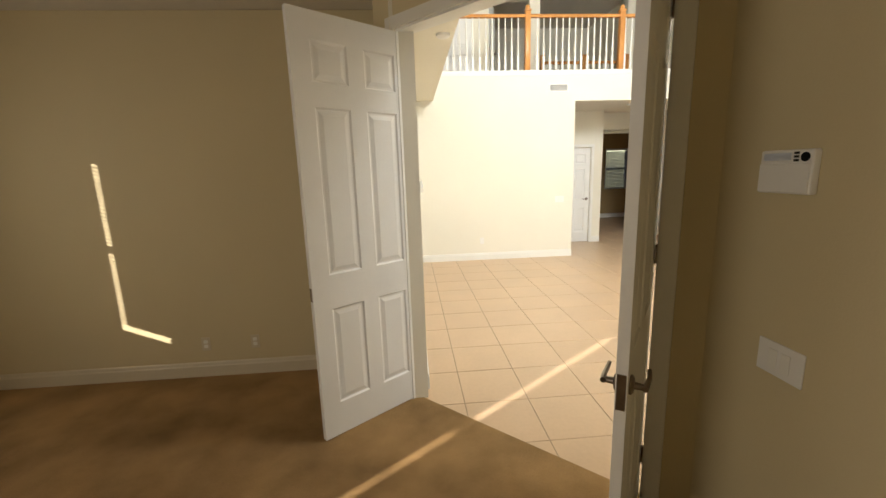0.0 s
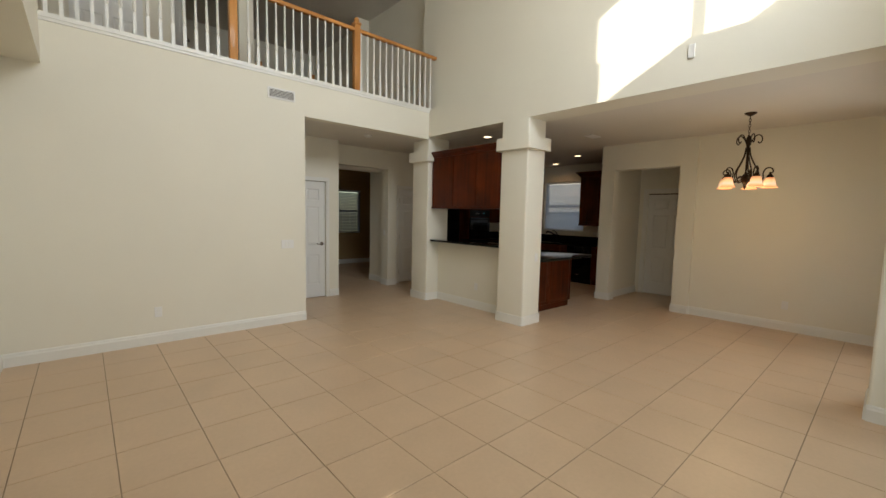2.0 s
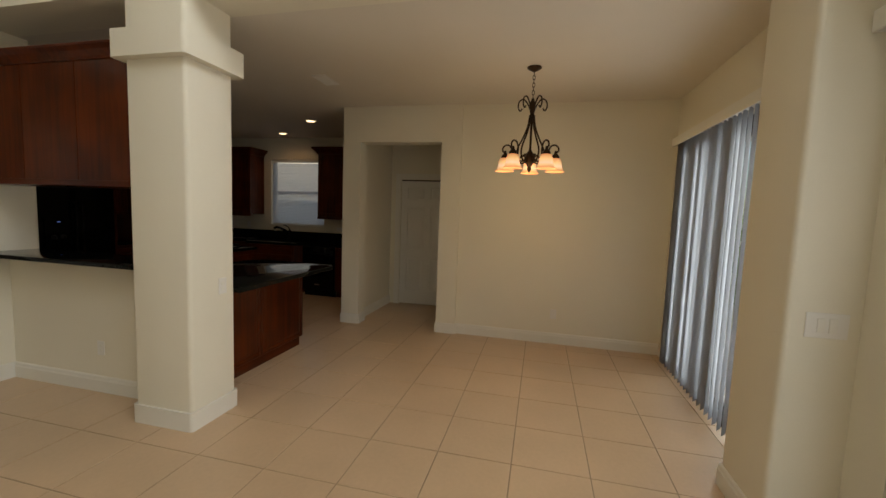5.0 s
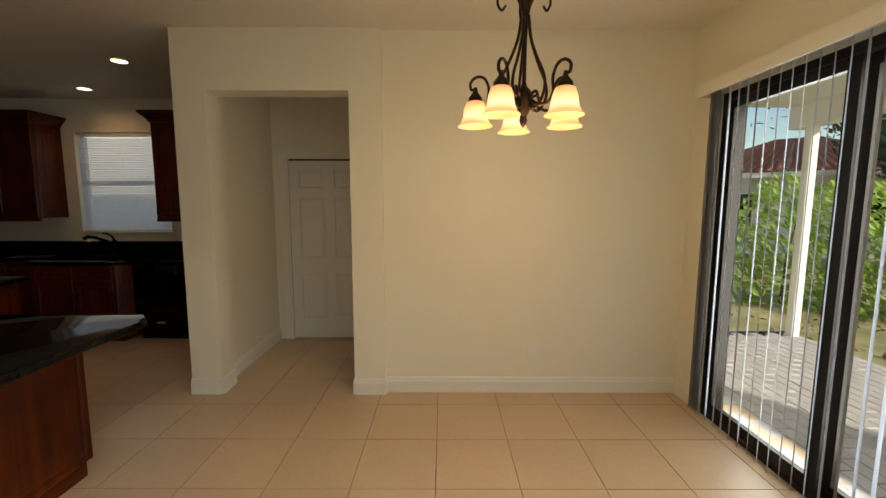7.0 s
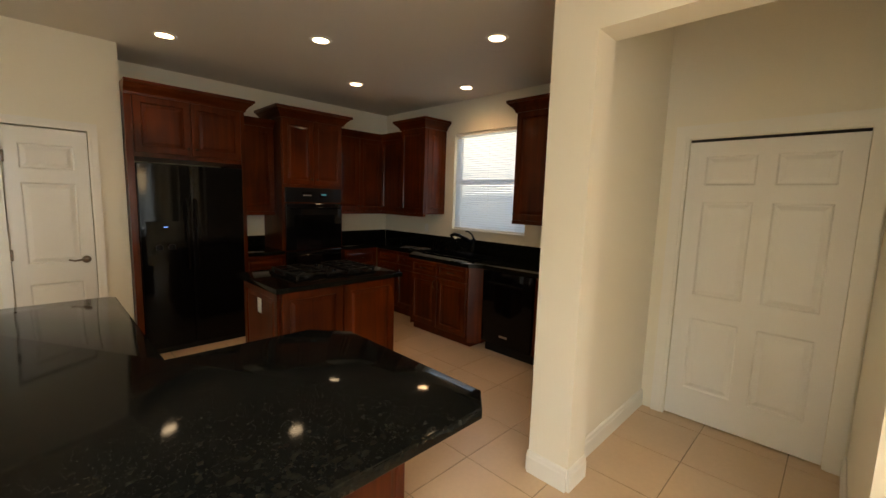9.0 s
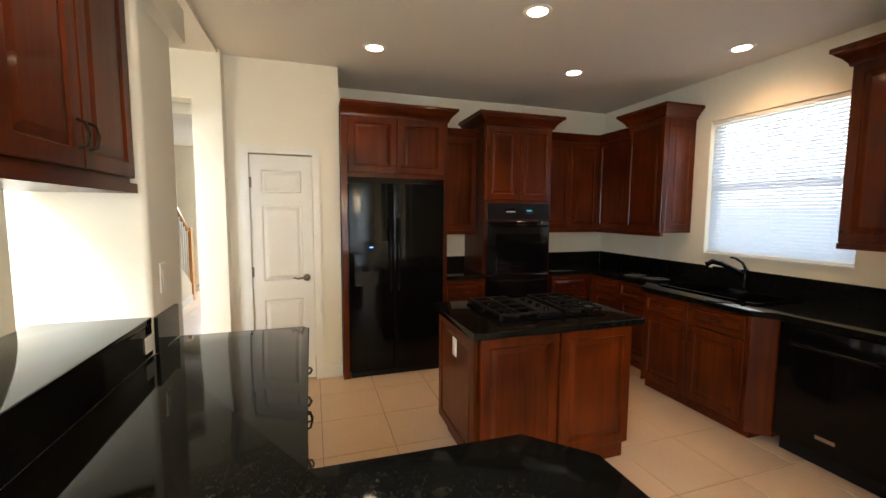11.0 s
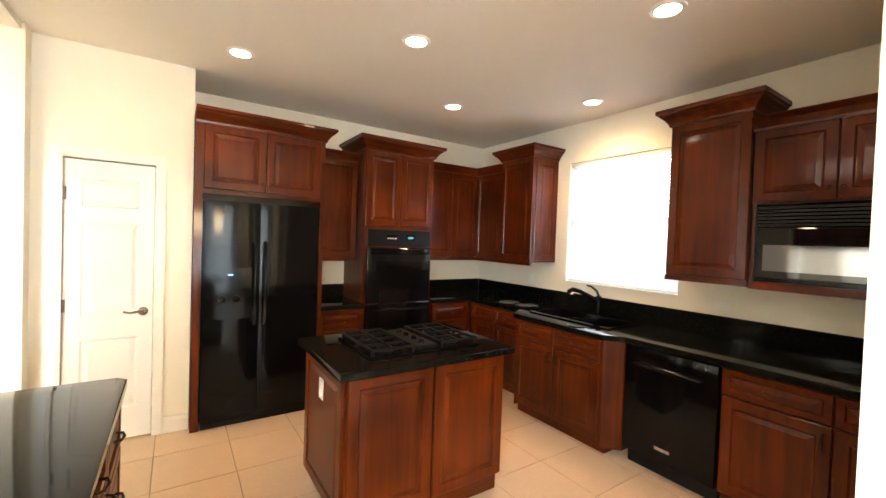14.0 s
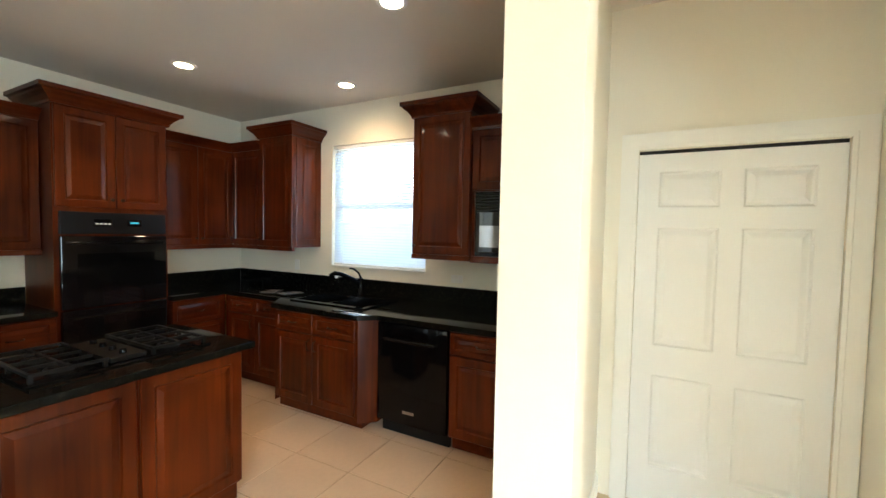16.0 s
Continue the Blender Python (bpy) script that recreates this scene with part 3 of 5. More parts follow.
def hinge(parent, x, y, z, mat=NICKEL):
    part("hinge", merge(soft_box(x - 0.012, x + 0.012, y - 0.010, y + 0.010, z - 0.045, z + 0.045, 0.003, 1)), mat, parent, "metal butt hinge")


def leaf_door(name, label, m, w, h=2.03, narrow=False, handle=None, hinges=None, both=True, cat="door", rows=None):
    """A moulded leaf whose front is at local y = 0, hinge edge at x = 0."""
    d = thing(name, label, cat)
    d.matrix_basis = m
    leaf = part("leaf", moulded_slab(w, 0.012, h, 0.035, rows or six_panels(w, 0.012, narrow)), DOOR_PAINT, d)
    if handle is not None:
        lever(d, handle, 0.96, 0, -1, 1 if handle < w / 2 else -1)
        if both:
            lever(d, handle, 0.96, 0.035, 1, 1 if handle < w / 2 else -1)
    for z in (0.25, h * 0.5, h - 0.24):
        if hinges is not None:
            hinge(d, hinges, -0.004, z)
    return d


def casing(name, m, w, h, t=0.018, width=0.065):
    """White casing round an opening of width w and height h, on a wall whose face is local y = 0."""
    bm = bmesh.new()
    for step, (a, b) in enumerate(((0, t * 0.7), (0.02, t))):
        wd = width - a * 0.6
        box(bm, -width + a * 0.2, -a, -b, 0, 0, h + a)
        box(bm, w + a, w + width - a * 0.2, -b, 0, 0, h + a)
        box(bm, -width + a * 0.2, w + width - a * 0.2, -b - 0.0005, 0, h + a, h + width)
    bmesh.ops.transform(bm, matrix=m, verts=bm.verts)
    return solid(name, bm, TRIM, "white moulded door casing", "trim", S)


SOUTH_FACING = lambda x, y, z=0: Matrix.Translation((x, y, z))                                        # local x to +x
WEST_FACING = lambda x, y, z=0: Matrix.Translation((x, y, z)) @ Matrix.Rotation(radians(-90), 4, "Z")  # local x to -y
EAST_FACING = lambda x, y, z=0: Matrix.Translation((x, y, z)) @ Matrix.Rotation(radians(90), 4, "Z")   # local x to +y

# closet door of the hall, pantry door, alcove door
leaf_door("closet_door", "closed white six-panel closet door with a dark lever", SOUTH_FACING(2.965, 8.885), 0.78, 2.05, handle=0.72, both=False)
casing("door_casing_closet", SOUTH_FACING(2.96, 8.86), 0.79, 2.06)
leaf_door("pantry_door", "closed narrow white panelled pantry door with a lever", SOUTH_FACING(5.685, PANTRY + 0.012), 0.51, 2.05, narrow=True, handle=0.45, hinges=0.0, both=False)
casing("door_casing_pantry", SOUTH_FACING(5.68, PANTRY), 0.52, 2.06)
alcove_door = leaf_door("alcove_door", "closed white six-panel door in the alcove", WEST_FACING(9.162, 5.488), 0.886, 2.02)
# near-black strip that paints the shadow in the slit above the leaf
part("shadow_strip", boxes((0.0, 0.886, 0.006, 0.03, 2.022, 2.042)), DARK_GAP, alcove_door, "dark strip painted for the shadow in the gap over the door")
casing("door_casing_alcove", WEST_FACING(9.15, 5.49), 0.89, 2.045, width=0.09)

# den pair, both leaves swung into the den
def tall_panels(w):
    return [(a, b, c, d) for a, b in ((0.115, w / 2 - 0.055), (w / 2 + 0.055, w - 0.115)) for c, d in ((0.23, 0.85), (1.06, 2.02), (2.15, 2.37))]


door_l = leaf_door("den_door", "open white six-panel den door leaf over worn carpet", Matrix.Translation((-0.160, 3.075, 0)) @ Matrix.Rotation(math.atan2(-0.465, -0.60), 4, "Z"), 0.785, 2.515, rows=tall_panels(0.785))
for z in (0.25, 1.26, 2.27):
    hinge(door_l, 0.0, 0.039, z)
part("latch", boxes((0.784, 0.788, 0.006, 0.029, 0.92, 1.0)), NICKEL, door_l, "metal edge bolt plate")
door_r = leaf_door("den_door", "open white six-panel den door leaf with bronze levers", Matrix.Translation((0.885, 1.965, 0)) @ Matrix.Rotation(math.atan2(-0.595, -0.44), 4, "Z"), 0.745, 2.515, handle=0.68, rows=tall_panels(0.745))
for z in (0.25, 1.26, 2.27):
    hinge(door_r, 0.0, 0.039, z)
part("latch", boxes((0.744, 0.748, 0.004, 0.031, 0.90, 1.02)), NICKEL, door_r, "dark latch plate")

# ---- kitchen ----


def knob(parent, x, z, y=-0.02):
    part("knob", lathe([(0.001, y), (0.006, y), (0.005, y - 0.014), (0.013, y - 0.020), (0.014, y - 0.026), (0.008, y - 0.031), (0.001, y - 0.032)], 12, (x, 0, z), "y"), BRONZE, parent, "aged metal knob", True)


def pull(parent, x, z, y=-0.02, length=0.09, upright=True):
    h = length / 2
    pts = [(x, y, z - h), (x, y - 0.022, z - h * 0.8), (x, y - 0.03, z), (x, y - 0.022, z + h * 0.8), (x, y, z + h)]
    if not upright:
        pts = [(x + (pz - z), py, z) for px, py, pz in pts]
    part("handle", tube(pts, 0.0055, 7), BRONZE, parent, "aged metal pull", True)


def cab_door(parent, name, x0, x1, z0, z1, mat=CHERRY, t=0.02, frame_w=0.058):
    """A raised-panel cabinet front standing proud of local y = 0 towards -y."""
    bm = bmesh.new()
    fw = min(frame_w, (x1 - x0) * 0.28, (z1 - z0) * 0.28)
    outer = [(x0, z0), (x1, z0), (x1, z1), (x0, z1)]
    rings = [(0.0, 0.0), (0.0, -t + 0.004), (0.004, -t), (fw, -t), (fw + 0.007, -t + 0.009), (fw + 0.014, -t + 0.009), (fw + 0.04, -t + 0.002)]
    prev = None
    for ins, y in rings:
        ring = [bm.verts.new((x + (ins if i in (0, 3) else -ins), y, z + (ins if i in (0, 1) else -ins))) for i, (x, z) in enumerate(outer)]
        if prev:
            for i in range(4):
                j = (i + 1) % 4
                bm.faces.new((prev[i], prev[j], ring[j], ring[i]))
        prev = ring
    bm.faces.new(prev)
    return part(name, bm, mat, parent)


def crown(parent, x0, x1, y0, y1, z, h=0.11, out=0.085, left=True, right=True, name="crown"):
    """Stepped and flared crown moulding round the front and the free ends; front at y0, back at y1."""
    prof = ((0.0, 0.0), (0.012, 0.0), (0.016, 0.018), (0.024, 0.03), (0.040, 0.052), (0.066, 0.074), (0.072, 0.086), (out, 0.09), (out, h), (0.0, h))
    bm = bmesh.new()
    loops = []
    for o, dz in prof:
        a = x0 - (o if left else 0)
        b = x1 + (o if right else 0)
        loops.append([bm.verts.new(p) for p in ((a, y1, z + dz), (a, y0 - o, z + dz), (b, y0 - o, z + dz), (b, y1, z + dz))])
    for p, q in zip(loops, loops[1:]):
        for i in range(3):
            bm.faces.new((p[i], p[i + 1], q[i + 1], q[i]))
    bm.faces.new(loops[-1])
    return part(name, bm, CHERRY_X, parent, "flared crown moulding")


def upper_cabinet(label, m, w, d, z0, z1, doors, crown_h=0.11, left=True, right=True, out=0.085, light_rail=True):
    c = thing("upper_cabinet", label, "kitchen cabinet", group="wall cabinets")
    c.matrix_basis = m
    part("body", boxes((0, w, 0.0, d, z0, z1)), CHERRY, c)
    n = len(doors)
    for i, (a, b) in enumerate(doors):
        dr = cab_door(c, "door", a + 0.002, b - 0.002, z0 + 0.01, z1 - 0.006)
        hx = b - 0.03 if (i % 2 == 0 and n > 1) else a + 0.03
        knob(dr, hx, z0 + 0.075)
    if light_rail:
        part("light_rail", boxes((-0.004, w + 0.004, -0.018, 0.012, z0 - 0.035, z0 + 0.004)), CHERRY_X, c)
    if crown_h:
        crown(c, 0, w, -0.02, d, z1 - 0.012, crown_h, out, left, right)
    return c


def base_cabinet(label, m, w, d, fronts, top=0.874, toe=0.10, mat=CHERRY, inside=None):
    """fronts: rows of (x0, x1, kind) with kind 'dd' drawer over door, 'ddd' three drawers, 'pair' false front over door pair."""
    c = thing("base_cabinet", label, "kitchen cabinet", group="base cabinets")
    c.matrix_basis = m
    part("body", boxes((0, w, 0.0, d, toe, inside or top), *([(0, w, 0.0, 0.03, inside, top)] if inside else [])), mat, c)
    part("toe_kick", boxes((0.0, w, 0.055, d, 0.0, toe - 0.001)), CHERRY_X, c, "recessed toe kick")
    for a, b, kind in fronts:
        if kind == "ddd":
            for lo, hi in ((0.115, 0.36), (0.37, 0.615), (0.625, 0.862)):
                dr = cab_door(c, "drawer", a + 0.003, b - 0.003, lo, hi, CHERRY_X, frame_w=0.04)
                pull(dr, (a + b) / 2, (lo + hi) / 2, upright=False)
        elif kind == "dd":
            dr = cab_door(c, "drawer", a + 0.003, b - 0.003, 0.705, 0.862, CHERRY_X, frame_w=0.035)
            pull(dr, (a + b) / 2, 0.785, upright=False)
            dr = cab_door(c, "door", a + 0.003, b - 0.003, 0.115, 0.695)
            pull(dr, b - 0.035, 0.61)
        elif kind == "pair":
            mid = (a + b) / 2
            for p, q, hx in ((a, mid, mid - 0.035), (mid, b, mid + 0.035)):
                dr = cab_door(c, "drawer", p + 0.003, q - 0.003, 0.705, 0.862, CHERRY_X, frame_w=0.035)
                pull(dr, (p + q) / 2, 0.785, upright=False)
                dr = cab_door(c, "door", p + 0.003, q - 0.003, 0.115, 0.695)
                pull(dr, hx, 0.61)
    return c


def worktop(name, label, outline, z0=0.874, z1=0.914, r=0.005):
    """A granite slab over a plan outline, with eased edges."""
    bm = prism(outline, z0, z1)
    flat = [e for e in bm.edges if abs(e.verts[0].co.z - e.verts[1].co.z) < 1e-6]
    bmesh.ops.bevel(bm, geom=flat, offset=r, segments=3, affect="EDGES", profile=0.5)
    return solid(name, bm, GRANITE, label, "worktop", smooth=True)


# refrigerator surround with its top cupboard
surround = thing("fridge_surround", "dark cherry refrigerator surround with a two-door top cupboard", "kitchen cabinet")
surround.matrix_basis = SOUTH_FACING(6.445, 9.23)
part("side_panel", boxes((0.0, 0.055, -0.01, 0.69, 0, 2.425)), CHERRY, surround)
part("side_panel", boxes((0.965, 1.0, -0.01, 0.69, 0, 2.425)), CHERRY, surround)
part("top_cupboard", boxes((0.055, 0.965, 0.0, 0.69, 1.875, 2.425)), CHERRY, surround)
for a, b, hx in ((0.06, 0.507, 0.475), (0.511, 0.96, 0.545)):
    dr = cab_door(surround, "door", a, b, 1.915, 2.415)
    knob(dr, hx, 1.98)
crown(surround, 0.0, 1.0, -0.012, 0.69, 2.415, 0.115, 0.085, False, True)

fridge = thing("refrigerator", "glossy black side-by-side refrigerator with a dispenser", "refrigerator")
fridge.matrix_basis = SOUTH_FACING(6.505, 9.235)
part("body", boxes((0.0, 0.90, 0.03, 0.66, 0.05, 1.82)), BLACK, fridge)
part("grille", boxes((0.01, 0.89, 0.0, 0.05, 0.0, 0.05)), BLACK_MATT, fridge, "black toe grille")
for a, b in ((0.004, 0.408), (0.414, 0.896)):
    bm = bmesh.new()
    n = 8
    cols = []
    for i in range(n + 1):
        u = i / n
        x = a + (b - a) * u
        y = -0.030 - 0.007 * math.sin(math.pi * u) ** 0.6
        cols.append([bm.verts.new((x, y, 0.06)), bm.verts.new((x, y, 1.825)), bm.verts.new((x, 0.028, 1.825)), bm.verts.new((x, 0.028, 0.06))])
    for p, q in zip(cols, cols[1:]):
        for k in range(4):
            j = (k + 1) % 4
            bm.faces.new((p[k], q[k], q[j], p[j]))
    bm.faces.new(cols[0])
    bm.faces.new(cols[-1][::-1])
    dr = part("door", bm, BLACK, fridge, "curved glossy black door", True)
    hx = b - 0.035 if a < 0.2 else a + 0.035
    part("handle", merge(tube([(hx, -0.04, 0.82), (hx, -0.085, 0.86), (hx, -0.095, 1.15), (hx, -0.085, 1.46), (hx, -0.04, 1.50)], 0.013, 10)), BLACK, dr, "long black bar handle", True)
disp = part("dispenser", merge(boxes((0.045, 0.36, -0.044, -0.028, 1.16, 1.29), (0.045, 0.06, -0.044, -0.028, 0.89, 1.16), (0.345, 0.36, -0.044, -0.028, 0.89, 1.16), (0.045, 0.36, -0.044, -0.028, 0.88, 0.90))), BLACK, fridge, "black ice and water dispenser")
part("recess", boxes((0.06, 0.345, -0.0415, -0.038, 0.90, 1.16)), BLACK, disp)
for x in (0.14, 0.24):
    part("paddle", lathe([(0.001, 0.0), (0.028, 0.0), (0.032, 0.03), (0.018, 0.05), (0.001, 0.052)], 12, (x, -0.044, 1.02)), GREY_PLASTIC, disp, "grey dispenser paddle", True)
part("display", boxes((0.18, 0.215, -0.0458, -0.0436, 1.232, 1.240)), glowing("blue_indicator", (0.15, 0.3, 1.0), 0.6), disp, "small blue indicator light")

# narrow units between refrigerator and oven
upper_cabinet("narrow dark cherry wall cabinet beside the oven tower", SOUTH_FACING(7.445, 9.60), 0.455, 0.33, 1.36, 2.36, [(0.0, 0.455)], 0.06, False, False, 0.03)
base_cabinet("narrow dark cherry drawer base beside the oven tower", SOUTH_FACING(7.445, 9.35), 0.455, 0.58, [(0.0, 0.455, "ddd")])
worktop("worktop", "short polished black granite worktop beside the refrigerator", [(7.445, 9.315), (7.90, 9.315), (7.90, NORTH - 0.002), (7.445, NORTH - 0.002)])
solid("backsplash", boxes((7.447, 7.898, NORTH - 0.022, NORTH - 0.002, 0.914, 1.05)), GRANITE, "low black granite upstand behind the worktop", "backsplash")

# oven tower
tower = thing("oven_tower", "tall dark cherry oven cabinet with a flared crown", "kitchen cabinet")
tower.matrix_basis = SOUTH_FACING(7.905, 9.39)
part("body", boxes((0, 0.80, 0.0, 0.54, 0.10, 2.475)), CHERRY, tower)
part("toe_kick", boxes((0, 0.80, 0.05, 0.54, 0, 0.099)), CHERRY_X, tower)
for a, b, hx in ((0.012, 0.398, 0.365), (0.402, 0.788, 0.435)):
    dr = cab_door(tower, "door", a, b, 1.70, 2.46)
    knob(dr, hx, 1.77)
cab_door(tower, "drawer", 0.012, 0.788, 0.11, 0.30, CHERRY_X, frame_w=0.04)
crown(tower, 0, 0.80, -0.02, 0.54, 2.465, 0.12, 0.095)
oven = thing("double_oven", "black glass built-in double wall oven", "oven")
oven.matrix_basis = SOUTH_FACING(7.905, 9.389)
part("control_panel", soft_box(0.03, 0.772, -0.03, 0.0, 1.49, 1.665, 0.004), GREY_PLASTIC, oven, "black control panel")
for a, b in ((0.24, 0.36), (0.47, 0.575)):
    part("display", boxes((a, b, -0.0315, -0.0295, 1.555, 1.61)), BLACK_GLASS, oven)
part("readout", boxes((0.49, 0.555, -0.033, -0.0312, 1.578, 1.592)), glowing("teal_readout", (0.1, 0.5, 0.6), 0.06), oven, "faint teal clock readout")
for k in range(4):
    part("button", boxes((0.25 + 0.028 * k, 0.268 + 0.028 * k, -0.034, -0.031, 1.568, 1.578)), PLASTIC, oven, "small pale button")
for z0, z1 in ((0.905, 1.475), (0.33, 0.895)):
    dr = part("oven_door", soft_box(0.03, 0.772, -0.04, 0.0, z0, z1, 0.006), BLACK_GLASS, oven, "black glass oven door")
    part("window", boxes((0.13, 0.67, -0.0415, -0.0395, z0 + 0.13, z1 - 0.14)), BLACK, dr)
    part("handle", merge(tube([(0.08, -0.085, z1 - 0.055), (0.40, -0.09, z1 - 0.055), (0.72, -0.085, z1 - 0.055)], 0.013, 10), tube([(0.11, -0.04, z1 - 0.055), (0.11, -0.085, z1 - 0.055)], 0.009, 8), tube([(0.69, -0.04, z1 - 0.055), (0.69, -0.085, z1 - 0.055)], 0.009, 8)), BLACK, dr, "black bar handle", True)

# corner uppers
upper_cabinet("dark cherry wall cabinet in the kitchen corner", SOUTH_FACING(8.71, 9.60), 0.79, 0.33, 1.37, 2.40, [(0.0, 0.40), (0.40, 0.79)], 0.06, False, False, 0.03)
upper_cabinet("dark cherry wall cabinet in the kitchen corner", WEST_FACING(9.51, 9.598), 0.50, 0.33, 1.37, 2.40, [(0.0, 0.50)], 0.06, False, False, 0.03)
tall = upper_cabinet("tall dark cherry wall cabinet beside the window", WEST_FACING(9.47, 9.09), 0.49, 0.37, 1.37, 2.50, [(0.0, 0.49)], 0.12, True, True, 0.085)
cab_side = cab_door(tall, "side_panel", 0.03, 0.36, 1.39, 2.48)
cab_side.matrix_local = Matrix.Translation((0.49, 0.0, 0)) @ Matrix.Rotation(radians(90), 4, "Z") @ Matrix.Translation((0, 0.014, 0))
upper_cabinet("tall dark cherry wall cabinet beside the window", WEST_FACING(9.47, 7.19), 0.52, 0.37, 1.37, 2.50, [(0.0, 0.52)], 0.12, True, True, 0.085)
mc = upper_cabinet("dark cherry wall cabinet over the microwave", WEST_FACING(9.50, 6.668), 0.82, 0.34, 1.88, 2.36, [(0.0, 0.41), (0.41, 0.82)], 0.08, False, False, 0.05, light_rail=False)
part("shelf", boxes((0.0, 0.82, -0.02, 0.34, 1.325, 1.375)), CHERRY_X, mc, "microwave shelf")
part("side", boxes((0.0, 0.022, 0.0, 0.34, 1.375, 1.88)), CHERRY, mc)
part("side", boxes((0.798, 0.82, 0.0, 0.34, 1.375, 1.88)), CHERRY, mc)
mw = thing("microwave", "black built-in microwave with a mirrored door", "microwave")
mw.matrix_basis = WEST_FACING(9.50, 6.64)
part("body", boxes((0.0, 0.765, 0.0, 0.33, 1.378, 1.875)), BLACK, mw)
part("vent_grille", merge(*[boxes((0.01, 0.755, -0.022, 0.0, 1.735 + 0.022 * k, 1.748 + 0.022 * k)) for k in range(6)]), BLACK_MATT, mw, "black louvred vent")
part("door", soft_box(0.01, 0.755, -0.03, 0.0, 1.405, 1.725, 0.008), BLACK_GLASS, mw)
part("window", boxes((0.05, 0.60, -0.032, -0.0295, 1.45, 1.615)), material("mirrored_microwave_glass", (0.20, 0.20, 0.21), 0.08, metal=1.0, bump=0.0), mw, "mirrored microwave window")

# sink run under the window
base_cabinet("dark cherry corner base cabinet", WEST_FACING(9.235, 9.32), 0.87, 0.60, [(0.06, 0.46, "dd"), (0.46, 0.87, "dd")])
base_cabinet("dark cherry corner base cabinet", SOUTH_FACING(8.71, 9.35), 0.53, 0.58, [(0.0, 0.50, "ddd")])
sinkb = base_cabinet("dark cherry sink base that stands proud", WEST_FACING(9.00, 8.30), 0.92, 0.83, [(0.02, 0.90, "pair")], inside=0.73)
part("corner_post", prism([(0.92, 0.0), (1.03, 0.11), (1.03, 0.5), (0.92, 0.5)], 0.06, 0.874), CHERRY, sinkb, "angled corner post")
part("corner_post", prism([(-0.15, 0.23), (0.0, 0.0), (0.0, 0.5), (-0.15, 0.5)], 0.06, 0.874), CHERRY, sinkb, "angled corner post")
base_cabinet("dark cherry base cabinet at the end of the sink run", WEST_FACING(9.11, 6.64), 0.80, 0.73, [(0.0, 0.50, "dd"), (0.50, 0.80, "dd")])
dw = thing("dishwasher", "black built-in dishwasher with a bar handle", "dishwasher")
dw.matrix_basis = WEST_FACING(9.10, 7.255)
part("body", boxes((0.01, 0.60, 0.02, 0.6, 0.10, 0.87)), BLACK_MATT, dw)
part("door", soft_box(0.006, 0.605, -0.025, 0.02, 0.115, 0.865, 0.006), BLACK, dw, "glossy black door", True)
part("toe_panel", boxes((0.01, 0.60, 0.05, 0.08, 0.0, 0.10)), BLACK_MATT, dw)
part("handle", merge(tube([(0.09, -0.06, 0.755), (0.30, -0.068, 0.755), (0.52, -0.06, 0.755)], 0.012, 10), tube([(0.11, -0.02, 0.755), (0.11, -0.06, 0.755)], 0.009, 8), tube([(0.50, -0.02, 0.755), (0.50, -0.06, 0.755)], 0.009, 8)), BLACK, dw, "black bar handle", True)
part("badge", boxes((0.24, 0.34, -0.0265, -0.0245, 0.20, 0.222)), STEEL, dw, "small metal badge")

SINK = (9.16, 9.66, 7.46, 8.30)     # cut-out x0, x1, y0, y1
wt = worktop("worktop", "polished black granite worktop round the sink and corner", [(8.70, 9.31), (9.205, 9.31), (9.205, 8.47), (8.965, 8.31), (8.965, 7.37), (9.075, 7.26), (9.075, 5.832), (9.838, 5.832), (9.838, NORTH - 0.002), (8.70, NORTH - 0.002)])
cutter = new("sink_cutout", mesh_of("sink_cutout", boxes((SINK[0] + 0.02, SINK[1] - 0.02, SINK[2] + 0.02, SINK[3] - 0.02, 0.80, 1.0)), GRANITE))
mod = wt.modifiers.new("cut", "BOOLEAN")
mod.object, mod.solver = cutter, "EXACT"
bpy.context.view_layer.update()
cut_mesh = bpy.data.meshes.new_from_object(wt.evaluated_get(bpy.context.evaluated_depsgraph_get()))
wt.modifiers.clear()
wt.data = cut_mesh
bpy.data.objects.remove(cutter)
solid("backsplash", boxes((9.82, 9.838, 5.834, NORTH - 0.024, 0.914, 1.065), (8.702, 9.82, NORTH - 0.022, NORTH - 0.002, 0.914, 1.065)), GRANITE, "low black granite upstand along the wall", "backsplash")

